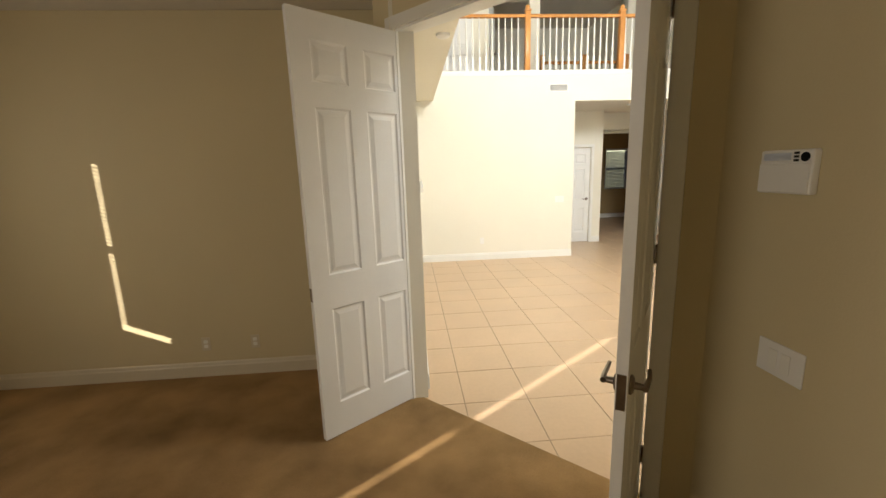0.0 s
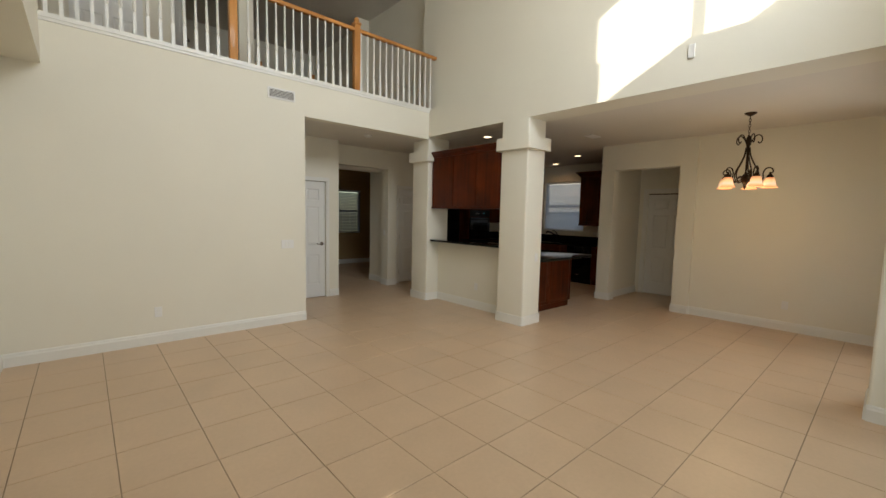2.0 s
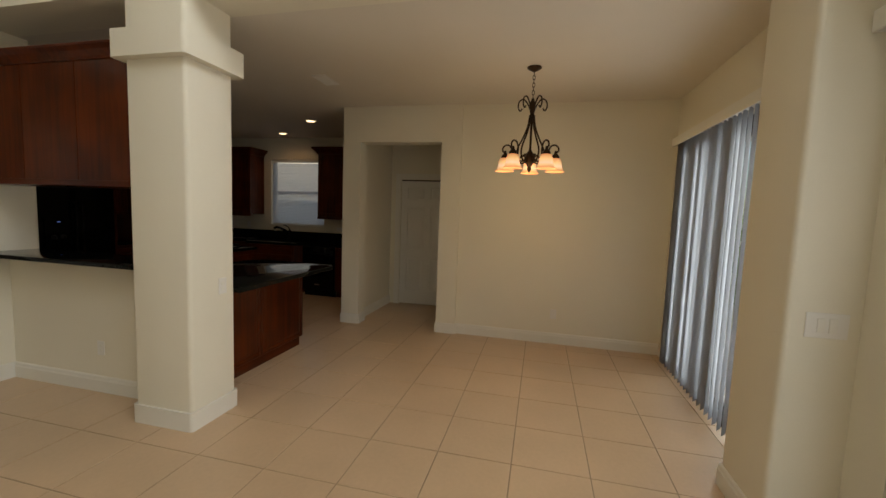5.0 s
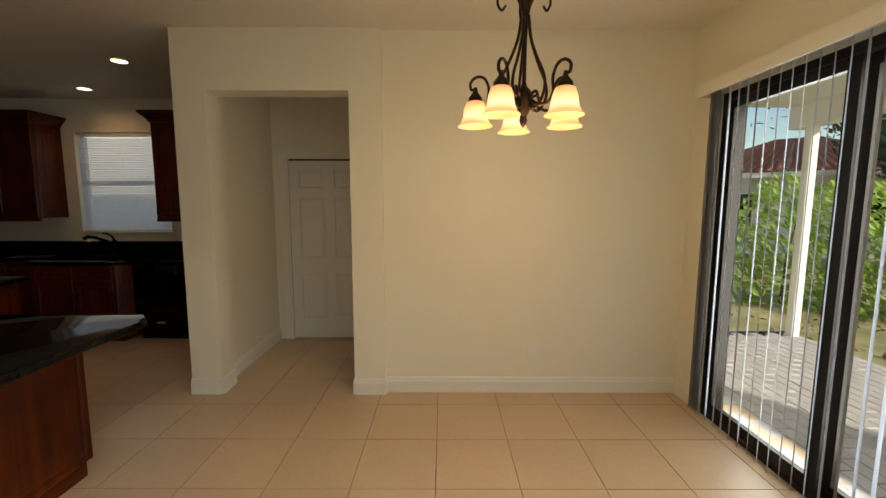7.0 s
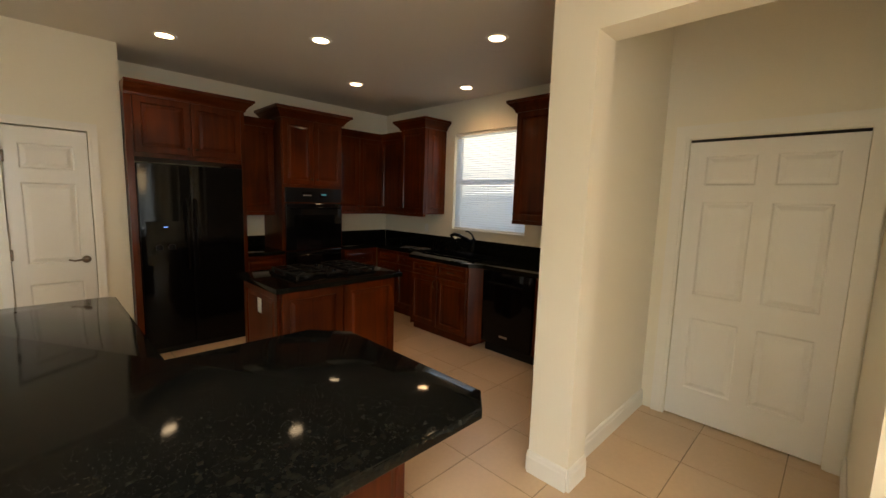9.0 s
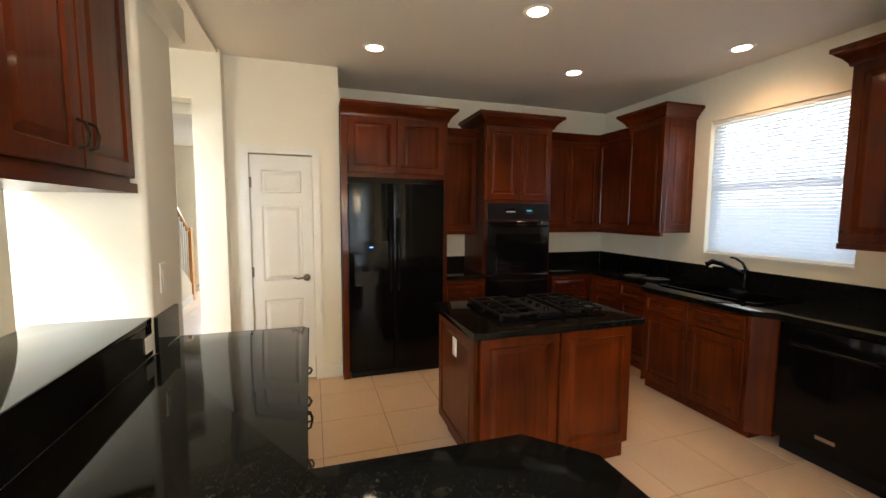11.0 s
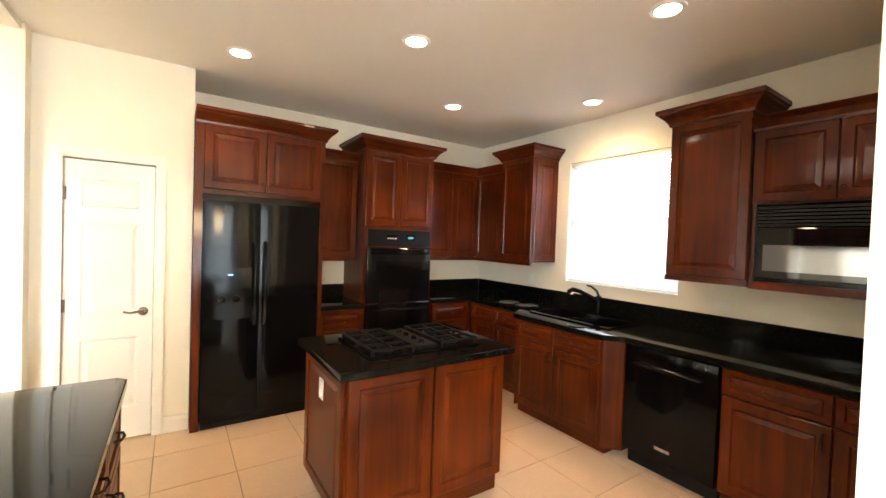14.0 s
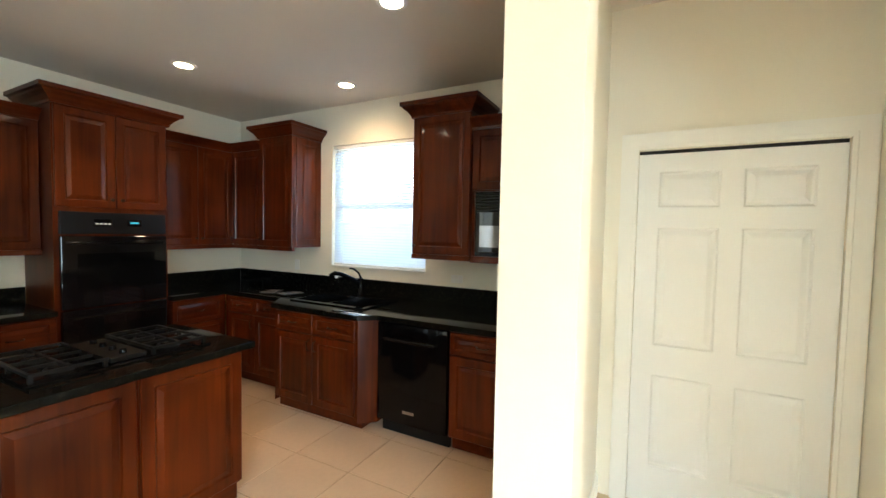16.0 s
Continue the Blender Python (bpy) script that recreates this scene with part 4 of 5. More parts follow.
sink = thing("sink", "black double-bowl drop-in kitchen sink", "sink")
x0, x1, y0, y1 = SINK
ym = (y0 + y1) / 2
for a, b in ((y0 + 0.035, ym - 0.02), (ym + 0.02, y1 - 0.035)):
    bm = bmesh.new()
    for f in (((x0 + 0.035, a, 0.925), (x1 - 0.09, a, 0.925), (x1 - 0.11, a + 0.02, 0.74), (x0 + 0.055, a + 0.02, 0.74)),
              ((x0 + 0.035, b, 0.925), (x1 - 0.09, b, 0.925), (x1 - 0.11, b - 0.02, 0.74), (x0 + 0.055, b - 0.02, 0.74)),
              ((x0 + 0.035, a, 0.925), (x0 + 0.035, b, 0.925), (x0 + 0.055, b - 0.02, 0.74), (x0 + 0.055, a + 0.02, 0.74)),
              ((x1 - 0.09, a, 0.925), (x1 - 0.09, b, 0.925), (x1 - 0.11, b - 0.02, 0.74), (x1 - 0.11, a + 0.02, 0.74)),
              ((x0 + 0.055, a + 0.02, 0.74), (x1 - 0.11, a + 0.02, 0.74), (x1 - 0.11, b - 0.02, 0.74), (x0 + 0.055, b - 0.02, 0.74))):
        bm.faces.new([bm.verts.new(p) for p in f])
    part("bowl", bm, BLACK, sink, "deep black bowl")
part("rim", boxes((x0, x0 + 0.035, y0, y1, 0.915, 0.926), (x1 - 0.09, x1, y0, y1, 0.915, 0.926), (x0 + 0.035, x1 - 0.09, y0, y0 + 0.035, 0.915, 0.926), (x0 + 0.035, x1 - 0.09, y1 - 0.035, y1, 0.915, 0.926), (x0 + 0.035, x1 - 0.09, ym - 0.02, ym + 0.02, 0.915, 0.924)), BLACK, sink, "raised black rim")
for a in ((y0 + ym) / 2, (y1 + ym) / 2):
    part("drain", lathe([(0.001, 0.742), (0.04, 0.742), (0.043, 0.745), (0.03, 0.746), (0.001, 0.744)], 16, ((x0 + x1) / 2 - 0.03, a, 0)), STEEL, sink, "metal drain", True)
tap = thing("faucet", "black pull-out kitchen faucet with a side lever", "faucet")
part("base", lathe([(0.001, 0.927), (0.034, 0.927), (0.032, 0.94), (0.026, 0.95), (0.024, 1.07), (0.026, 1.09), (0.001, 1.10)], 16, (9.70, 7.93, 0)), BLACK, tap, "", True)
part("spout", tube([(9.70, 7.93, 1.03), (9.63, 7.97, 1.085), (9.54, 8.03, 1.135), (9.48, 8.06, 1.15), (9.44, 8.08, 1.125)], 0.019, 10, 0.023), BLACK, tap, "angled pull-out spout", True)
part("lever", tube([(9.70, 7.93, 1.095), (9.705, 7.96, 1.14), (9.70, 8.02, 1.175), (9.69, 8.06, 1.18)], 0.013, 8, 0.008), BLACK, tap, "black lever", True)
bottle = thing("soap_bottle", "clear plastic bottle with a dispenser by the sink", "bottle")
part("body", lathe([(0.001, 0.926), (0.034, 0.926), (0.036, 0.95), (0.034, 1.03), (0.016, 1.05), (0.014, 1.065), (0.001, 1.066)], 14, (9.72, 8.26, 0)), GLASS, bottle, "", True)
part("cap", lathe([(0.001, 1.066), (0.015, 1.066), (0.015, 1.085), (0.005, 1.088), (0.005, 1.11), (0.001, 1.112)], 10, (9.72, 8.26, 0)), PLASTIC, bottle, "white pump cap", True)
LEAFLET = material("grey_glossy_paper", (0.16, 0.165, 0.175), 0.18, spread=0.3, scale=30, bump=0.0)
for x, y, a in ((9.42, 8.86, 20), (9.45, 8.62, -12)):
    sheet = solid("paper_sheet", soft_box(-0.10, 0.10, -0.07, 0.07, 0.9155, 0.9185, 0.001, 1), LEAFLET, "grey printed leaflet lying on the worktop", "paper")
    sheet.matrix_basis = pose(x, y, 0, 0, 0, a)

# island with its cooktop
island = thing("kitchen_island", "dark cherry island cabinet with panelled sides", "kitchen island")
part("body", boxes((7.05, 8.07, 7.47, 8.17, 0.10, 0.874)), CHERRY, island)
part("toe_kick", boxes((7.09, 8.06, 7.485, 8.12, 0, 0.099)), CHERRY_X, island)
for a, b in ((7.05, 7.545), (7.56, 8.07)):
    pn = cab_door(island, "panel", 0, b - a, 0.115, 0.868)
    pn.matrix_basis = Matrix.Translation((a, 7.47, 0))
pn = cab_door(island, "panel", 0, 0.66, 0.115, 0.868)
pn.matrix_basis = WEST_FACING(7.05, 8.15)
pn = cab_door(island, "panel", 0, 0.66, 0.115, 0.868)
pn.matrix_basis = EAST_FACING(8.07, 7.49)
worktop("worktop", "polished black granite island top", [(6.995, 7.415), (8.13, 7.415), (8.13, 8.22), (6.995, 8.22)])
cook = thing("cooktop", "black gas cooktop with cast-iron grates set in the island", "cooktop")
part("plate", soft_box(7.21, 7.96, 7.56, 8.08, 0.9145, 0.924, 0.003), BLACK, cook)
part("griddle", soft_box(7.51, 7.66, 7.60, 8.04, 0.926, 0.948, 0.004), BLACK_MATT, cook, "black downdraft cover")
for cx in (7.36, 7.81):
    for cy in (7.70, 7.94):
        part("burner", lathe([(0.001, 0.924), (0.055, 0.924), (0.05, 0.936), (0.036, 0.938), (0.036, 0.946), (0.03, 0.949), (0.001, 0.949)], 18, (cx, cy, 0)), BLACK_MATT, cook, "", True)
    bars = [boxes((cx - 0.135, cx + 0.135, y - 0.006, y + 0.006, 0.950, 0.964)) for y in (7.585, 7.70, 7.82, 7.94, 8.055)]
    bars += [boxes((x - 0.006, x + 0.006, 7.585, 8.055, 0.950, 0.964)) for x in (cx - 0.129, cx, cx + 0.129)]
    bars += [boxes((x - 0.008, x + 0.008, y - 0.008, y + 0.008, 0.924, 0.952)) for x in (cx - 0.125, cx + 0.125) for y in (7.59, 7.82, 8.05)]
    part("grate", merge(*bars), BLACK_MATT, cook, "cast-iron pan support")
for k in range(4):
    part("knob", lathe([(0.001, 0.948), (0.016, 0.948), (0.014, 0.966), (0.001, 0.968)], 12, (7.585, 7.66 + 0.1 * k, 0)), BLACK, cook, "", True)

# peninsula with the raised bar
worktop("bar_ledge", "raised polished black granite breakfast-bar ledge", [(5.085, 5.935), (5.505, 5.935), (5.505, BACK - 0.005), (5.085, BACK - 0.005)], 1.052, 1.085)
solid("backsplash", boxes((5.425, 5.502, 5.935, BACK, 0.915, 1.051), (5.511, 5.527, BACK, 7.85, 0.915, 1.08)), GRANITE, "black granite upstand under the bar ledge", "backsplash")
worktop("worktop", "L-shaped polished black granite peninsula top", [(5.43, 5.42), (6.82, 5.42), (6.91, 5.50), (6.91, 6.33), (6.76, 6.485), (6.165, 6.49), (6.165, 7.80), (6.13, 7.84), (5.528, 7.84), (5.528, BACK - 0.003), (5.504, BACK - 0.003), (5.504, 5.935), (5.43, 5.935)])
pen = thing("base_cabinet", "dark cherry peninsula cabinet with plain end panels", "kitchen cabinet", group="base cabinets")
part("body", boxes((5.45, 6.81, 5.80, 6.43, 0.10, 0.873)), CHERRY, pen)
part("toe_kick", boxes((5.45, 6.80, 5.815, 6.38, 0.0, 0.099)), CHERRY_X, pen)
for a, b in ((5.46, 6.13), (6.14, 6.81)):
    pn = cab_door(pen, "panel", 0, b - a, 0.105, 0.868, frame_w=0.03)
    pn.matrix_basis = Matrix.Translation((a, 5.80, 0))
legA = base_cabinet("dark cherry drawer base of the breakfast bar", EAST_FACING(6.125, 6.45), 1.37, 0.55, [(0.03, 0.48, "dd"), (0.48, 0.93, "dd"), (0.93, 1.37, "ddd")])
hang = thing("hanging_cabinet", "dark cherry cabinet hung over the breakfast bar", "kitchen cabinet")
hang.matrix_basis = EAST_FACING(5.465, 5.955)
part("body", boxes((0, 1.575, 0.0, 0.36, 1.665, 2.50)), CHERRY, hang)
for a, b in ((0.002, 0.525), (0.53, 1.05), (1.055, 1.573)):
    part("back_panel", boxes((a, b, 0.36, 0.366, 1.67, 2.5)), CHERRY, hang)
part("light_rail", boxes((-0.003, 1.578, -0.025, 0.375, 1.628, 1.668)), CHERRY_H, hang)
for k in range(4):
    dr = cab_door(hang, "door", 0.004 + k * 0.394, 0.392 + k * 0.394, 1.69, 2.49)
    pull(dr, 0.362 + k * 0.394 if k % 2 == 0 else 0.034 + k * 0.394, 1.80)
top = crown(hang, 0, 1.575, 0.0, 0.36, 2.49, 0.10, 0.05, False, False)
back = crown(hang, 0, 1.575, 0.0, 0.2, 2.49, 0.10, 0.05, False, False)
back.matrix_local = Matrix.Translation((1.575, 0.366, 0)) @ Matrix.Rotation(radians(180), 4, "Z")

# ---- windows, sliding doors, blinds ----


def window_unit(name, label, m, w, z0, z1, mat, mullions=0, rail=True, t=0.05):
    """A window in a wall opening: outer frame, meeting rail and panes; local x along the wall, y through it."""
    wd = thing(name, label, "window", kind=S)
    wd.matrix_basis = m
    f = 0.045
    part("window_frame", boxes((0, f, 0, t, z0, z1), (w - f, w, 0, t, z0, z1), (f, w - f, 0, t, z0, z0 + f), (f, w - f, 0, t, z1 - f, z1)), mat, wd)
    zs = [z0 + f, (z0 + z1) / 2, z1 - f] if rail else [z0 + f, z1 - f]
    xs = [f + (w - 2 * f) * k / (mullions + 1) for k in range(mullions + 2)]
    if rail:
        part("meeting_rail", boxes((f, w - f, 0.005, t - 0.005, zs[1] - 0.022, zs[1] + 0.022)), mat, wd)
    for k in range(1, mullions + 1):
        part("mullion", boxes((xs[k] - 0.02, xs[k] + 0.02, 0.008, t - 0.008, z0 + f, z1 - f)), mat, wd)
    for a, b in zip(xs, xs[1:]):
        for c, d in zip(zs, zs[1:]):
            pane = part("pane", boxes((a, b, t / 2 - 0.003, t / 2 + 0.003, c, d)), GLASS, wd)
            pane.visible_shadow = False
    return wd


def mini_blind(label, m, w, z0, z1, pitch=0.024, tilt=32, mat=None, tip=0.0, rail_to=None, half=0.0125, rail_h=0.018):
    """A horizontal blind: head rail, slats, bottom rail and cords."""
    b = thing("window_blind", label, "blind")
    b.matrix_basis = m
    part("head_rail", boxes((0, w, -0.018, 0.018, z1 - 0.035, z1)), PLASTIC, b)
    part("bottom_rail", boxes((0, rail_to or w, -0.012, 0.012, z0, z0 + rail_h)), PLASTIC, b)
    n = int((z1 - z0 - 0.042 - rail_h) / pitch)
    me = mesh_of("slat", boxes((0.002, w - 0.002 - tip, -half, half, -0.0006, 0.0006), *([(w - 0.002 - tip, w - 0.002, -0.006, 0.006, -0.0006, 0.0006)] if tip else [])), mat or BLIND)
    for k in range(n):
        sl = new("slat", me)
        sl.parent = b
        sl.matrix_basis = pose(0, 0, z0 + rail_h + 0.004 + pitch * (k + 0.5), tilt)
    for x in (0.12, w / 2, w - 0.12):
        part("cord", boxes((x - 0.001, x + 0.001, -0.014, -0.012, z0, z1 - 0.03)), PLASTIC, b)
    return b


BLIND = material("white_blind_vinyl", (0.78, 0.80, 0.84), 0.45, spread=0.02, bump=0.0)
nb = BLIND.node_tree
tr, mx = nb.nodes.new("ShaderNodeBsdfTranslucent"), nb.nodes.new("ShaderNodeMixShader")
tr.inputs["Color"].default_value = (0.78, 0.83, 0.92, 1)
mx.inputs["Fac"].default_value = 0.5
nb.links.new(nb.nodes["Principled BSDF"].outputs[0], mx.inputs[1])
nb.links.new(tr.outputs[0], mx.inputs[2])
nb.links.new(mx.outputs[0], nb.nodes["Material Output"].inputs["Surface"])
WHITE_FRAME = material("white_window_frame", (0.8, 0.8, 0.78), 0.4, spread=0.02, bump=0.0)

# kitchen window, set back in its reveal
window_unit("window_1", "white single-hung kitchen window over the sink", WEST_FACING(WINDOW_WALL + 0.085, 8.44), 1.16, 1.18, 2.44, WHITE_FRAME)
solid("window_sill", boxes((WINDOW_WALL - 0.012, WINDOW_WALL + 0.085, 7.28, 8.44, 1.172, 1.186)), TRIM, "white kitchen window sill", "sill", S)
mini_blind("lowered white slatted blind in the kitchen window", WEST_FACING(WINDOW_WALL + 0.03, 8.425), 1.13, 1.19, 2.435, 0.029, 54, None, 0.0, None, 0.0155)
# upper living-room windows
window_unit("window_2", "high white window above the sliding doors", SOUTH_FACING(1.633, 2.02), 1.532, 4.11, 5.4, WHITE_FRAME, 0, False)
window_unit("window_3", "high white window above the sliding doors", SOUTH_FACING(3.165, 2.02), 1.535, 3.95, 5.4, WHITE_FRAME, 0, False)
# den windows on the west side, their blinds a little short of the jambs
for y0, w in ((-0.10, 1.5), (2.84, 1.24)):
    window_unit("window_4", "den window behind a closed blind", WEST_FACING(-3.66, y0), w, 0.85, 2.30, WHITE_FRAME)
DENSE = material("closed_blind_vinyl", (0.7, 0.68, 0.62), 0.5, spread=0.03, bump=0.0)
mini_blind("closed white blind in the den window", EAST_FACING(-3.58, -1.62), 1.437, 0.84, 2.31, 0.022, 80, DENSE)
# unseen blind; narrowed slat tips and short bottom rail shape the wall's sun stripes
mini_blind("closed white blind in the den window", EAST_FACING(-3.58, 1.58), 1.285, 0.882, 2.31, 0.029, 80, DENSE, 0.075, 0.965, 0.0155, 0.045)
# far room window with its blind
# dark blue-grey copy of the white vinyl; the backlit slats' shade is painted in
SHADED = material("shaded_blind_vinyl", (0.22, 0.23, 0.30), 0.5, spread=0.04, bump=0.0)
window_unit("window_5", "far room window behind a white blind", SOUTH_FACING(6.12, 13.04), 0.73, 0.93, 2.18, WHITE_FRAME)
mini_blind("lowered white blind in the far room window, coloured as in shade", SOUTH_FACING(6.13, 12.985), 0.71, 0.92, 2.19, 0.045, -58, SHADED, half=0.022)


def sliding_door(label, x0, x1, y, top, stiles, handle_x=None):
    d = thing("sliding_door", label, "sliding door")
    part("frame", boxes((x0, x0 + 0.05, y - 0.07, y + 0.05, 0, top), (x1 - 0.05, x1, y - 0.07, y + 0.05, 0, top), (x0 + 0.05, x1 - 0.05, y - 0.07, y + 0.05, top - 0.05, top), (x0 + 0.05, x1 - 0.05, y - 0.07, y + 0.05, 0, 0.03)), ALU_DARK, d)
    edges = [x0 + 0.05, *stiles, x1 - 0.05]
    for k, (a, b) in enumerate(zip(edges, edges[1:])):
        yy = y - 0.045 + 0.05 * (k % 2)
        pan = part("panel", boxes((a - 0.02, a + 0.05, yy, yy + 0.035, 0.03, top - 0.05), (b - 0.05, b + 0.02, yy, yy + 0.035, 0.03, top - 0.05), (a + 0.05, b - 0.05, yy, yy + 0.035, 0.03, 0.11), (a + 0.05, b - 0.05, yy, yy + 0.035, top - 0.11, top - 0.05)), ALU_DARK, d, "dark bronze aluminium panel")
        gl = part("pane", boxes((a + 0.05, b - 0.05, yy + 0.014, yy + 0.02, 0.11, top - 0.11)), GLASS, pan)
        gl.visible_shadow = False
    if handle_x:
        hx, hy = handle_x, y - 0.045
        part("handle", merge(tube([(hx, hy, 0.84), (hx, hy - 0.05, 0.845), (hx, hy - 0.055, 0.93), (hx, hy - 0.05, 1.025), (hx, hy, 1.03)], 0.010, 8), boxes((hx - 0.014, hx + 0.014, hy - 0.006, hy + 0.002, 0.80, 1.07))), BLACK_MATT, d, "black outer pull handle", True)
        part("grip", soft_box(hx - 0.014, hx + 0.016, y + 0.040, y + 0.075, 0.81, 1.03, 0.008), OAK, d, "orange wooden inner grip")
        part("grip_mount", boxes((hx - 0.008, hx + 0.008, y + 0.02, y + 0.042, 0.85, 0.88), (hx - 0.008, hx + 0.008, y + 0.02, y + 0.042, 0.96, 0.99)), BLACK_MATT, d)
    return d


sliding_door("dark bronze sliding glass door of the living room", 1.60, 4.80, SOUTH - 0.06, 2.36, [2.66, 3.70], 4.70)
sliding_door("dark bronze sliding glass door of the dining area", 5.75, 7.52, SOUTH - 0.06, 2.30, [6.62])
for x0, x1, z, label in ((1.45, 5.0, 2.34, "plain cream valance over the living-room sliding door"), (5.62, 7.62, 2.30, "plain cream valance over the vertical blinds")):
    v = thing("valance", label, "valance")
    part("board", boxes((x0, x1, SOUTH + 0.10, SOUTH + 0.112, z, z + 0.085), (x0, x1, SOUTH, SOUTH + 0.10, z + 0.075, z + 0.085), (x0, x0 + 0.01, SOUTH, SOUTH + 0.10, z, z + 0.075), (x1 - 0.01, x1, SOUTH, SOUTH + 0.10, z, z + 0.075)), TRIM, v)
blinds = thing("vertical_blind", "open white vertical vane blind over the dining sliding door", "blind")
part("head_rail", boxes((5.65, 7.60, SOUTH + 0.03, SOUTH + 0.07, 2.325, 2.365)), PLASTIC, blinds)
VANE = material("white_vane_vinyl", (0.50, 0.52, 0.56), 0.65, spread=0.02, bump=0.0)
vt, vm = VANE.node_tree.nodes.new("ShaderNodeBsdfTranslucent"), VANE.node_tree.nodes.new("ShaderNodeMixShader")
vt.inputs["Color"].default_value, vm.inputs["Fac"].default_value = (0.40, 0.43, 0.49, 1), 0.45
VANE.node_tree.links.new(VANE.node_tree.nodes["Principled BSDF"].outputs[0], vm.inputs[1])
VANE.node_tree.links.new(vt.outputs[0], vm.inputs[2])
VANE.node_tree.links.new(vm.outputs[0], VANE.node_tree.nodes["Material Output"].inputs["Surface"])
bm = bmesh.new()
for i in range(6):
    u = i / 5 - 0.5
    for z in (0.03, 2.325):
        bm.verts.new((u * 0.088, 0.004 * (1 - (2 * u) ** 2), z))
bm.verts.ensure_lookup_table()
for i in range(5):
    bm.faces.new((bm.verts[2 * i], bm.verts[2 * i + 2], bm.verts[2 * i + 3], bm.verts[2 * i + 1]))
bmesh.ops.solidify(bm, geom=list(bm.faces), thickness=0.0012)
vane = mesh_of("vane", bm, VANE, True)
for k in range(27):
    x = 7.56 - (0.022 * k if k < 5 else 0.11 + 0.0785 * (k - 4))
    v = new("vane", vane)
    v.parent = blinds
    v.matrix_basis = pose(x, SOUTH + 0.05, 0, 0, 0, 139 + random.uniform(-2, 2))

# ---- chandelier ----


def flowing(points, n=5):
    """A smooth curve through the points."""
    p = [Vector(q) for q in points]
    p = [2 * p[0] - p[1], *p, 2 * p[-1] - p[-2]]
    out = []
    for i in range(1, len(p) - 2):
        for k in range(n):
            u = k / n
            out.append(0.5 * (2 * p[i] + (p[i + 1] - p[i - 1]) * u + (2 * p[i - 1] - 5 * p[i] + 4 * p[i + 1] - p[i + 2]) * u * u + (3 * p[i] - p[i - 1] - 3 * p[i + 1] + p[i + 2]) * u ** 3))
    return out + [p[-2]]


CX, CY = 6.68, 3.39
ch = thing("chandelier", "five-arm scrolled bronze chandelier with lit amber glass shades", "chandelier", (CX, CY, 0))
part("canopy", lathe([(0.001, CEILING), (0.065, CEILING), (0.062, CEILING - 0.012), (0.03, CEILING - 0.03), (0.012, CEILING - 0.04), (0.001, CEILING - 0.042)], 20), BRONZE, ch, "", True)
for k in range(9):
    z = CEILING - 0.055 - 0.033 * k
    a = math.pi / 2 * (k % 2)
    part("chain_link", tube([(0.011 * math.cos(t) * math.cos(a), 0.011 * math.cos(t) * math.sin(a), z + 0.022 * math.sin(t)) for t in [2 * math.pi * i / 12 for i in range(13)]], 0.003, 6), BRONZE, ch, "", True)
part("stem", lathe([(0.001, 2.54), (0.01, 2.54), (0.024, 2.51), (0.03, 2.47), (0.02, 2.42), (0.014, 2.38), (0.010, 2.30), (0.010, 2.10), (0.016, 2.08), (0.042, 2.05), (0.048, 2.01), (0.034, 1.97), (0.016, 1.94), (0.02, 1.92), (0.012, 1.90), (0.001, 1.885)], 16, (0, 0, 0.035)), BRONZE, ch, "turned centre stem", True)
for k in range(5):
    a = 2 * math.pi * k / 5 + radians(145)
    ca, sa = math.cos(a), math.sin(a)

    def at(r, z):
        return (r * ca, r * sa, z + 0.035)
    arm = part("arm", merge(
        tube(flowing([at(0.02, 2.40), at(0.035, 2.30), at(0.075, 2.20), at(0.120, 2.11), at(0.125, 2.04), at(0.085, 1.975), at(0.045, 1.985), at(0.045, 2.03), at(0.075, 2.045), at(0.088, 2.02)]), 0.0075, 7),
        tube(flowing([at(0.03, 2.02), at(0.09, 1.985), at(0.145, 1.98), at(0.175, 2.02), at(0.172, 2.085), at(0.195, 2.135), at(0.235, 2.145), at(0.265, 2.12), at(0.262, 2.088), at(0.240, 2.085)]), 0.0075, 7),
        tube(flowing([at(0.018, 2.44), at(0.045, 2.50), at(0.085, 2.545), at(0.125, 2.53), at(0.135, 2.48), at(0.115, 2.445), at(0.095, 2.465)]), 0.0065, 7),
        lathe([(0.001, 2.095), (0.008, 2.095), (0.014, 2.07), (0.034, 2.045), (0.036, 2.025), (0.001, 2.02)], 12, at(0.24, 0.0))), BRONZE, ch, "scrolled bronze arm", True)
    part("shade", lathe([(0.032, 2.008), (0.045, 2.0), (0.056, 1.97), (0.061, 1.93), (0.073, 1.90), (0.088, 1.885), (0.085, 1.884), (0.069, 1.898), (0.057, 1.928), (0.052, 1.968), (0.030, 2.0)], 20, at(0.24, 0.02)), SHADE_GLOW, arm, "lit amber glass bell shade", True)
glow = new("chandelier_light", bpy.data.lights.new("chandelier_light", "POINT"))
glow.data.energy, glow.data.color, glow.data.shadow_soft_size = 11.5, (1.0, 0.72, 0.36), 0.25
glow.location = (CX, CY, 1.80)

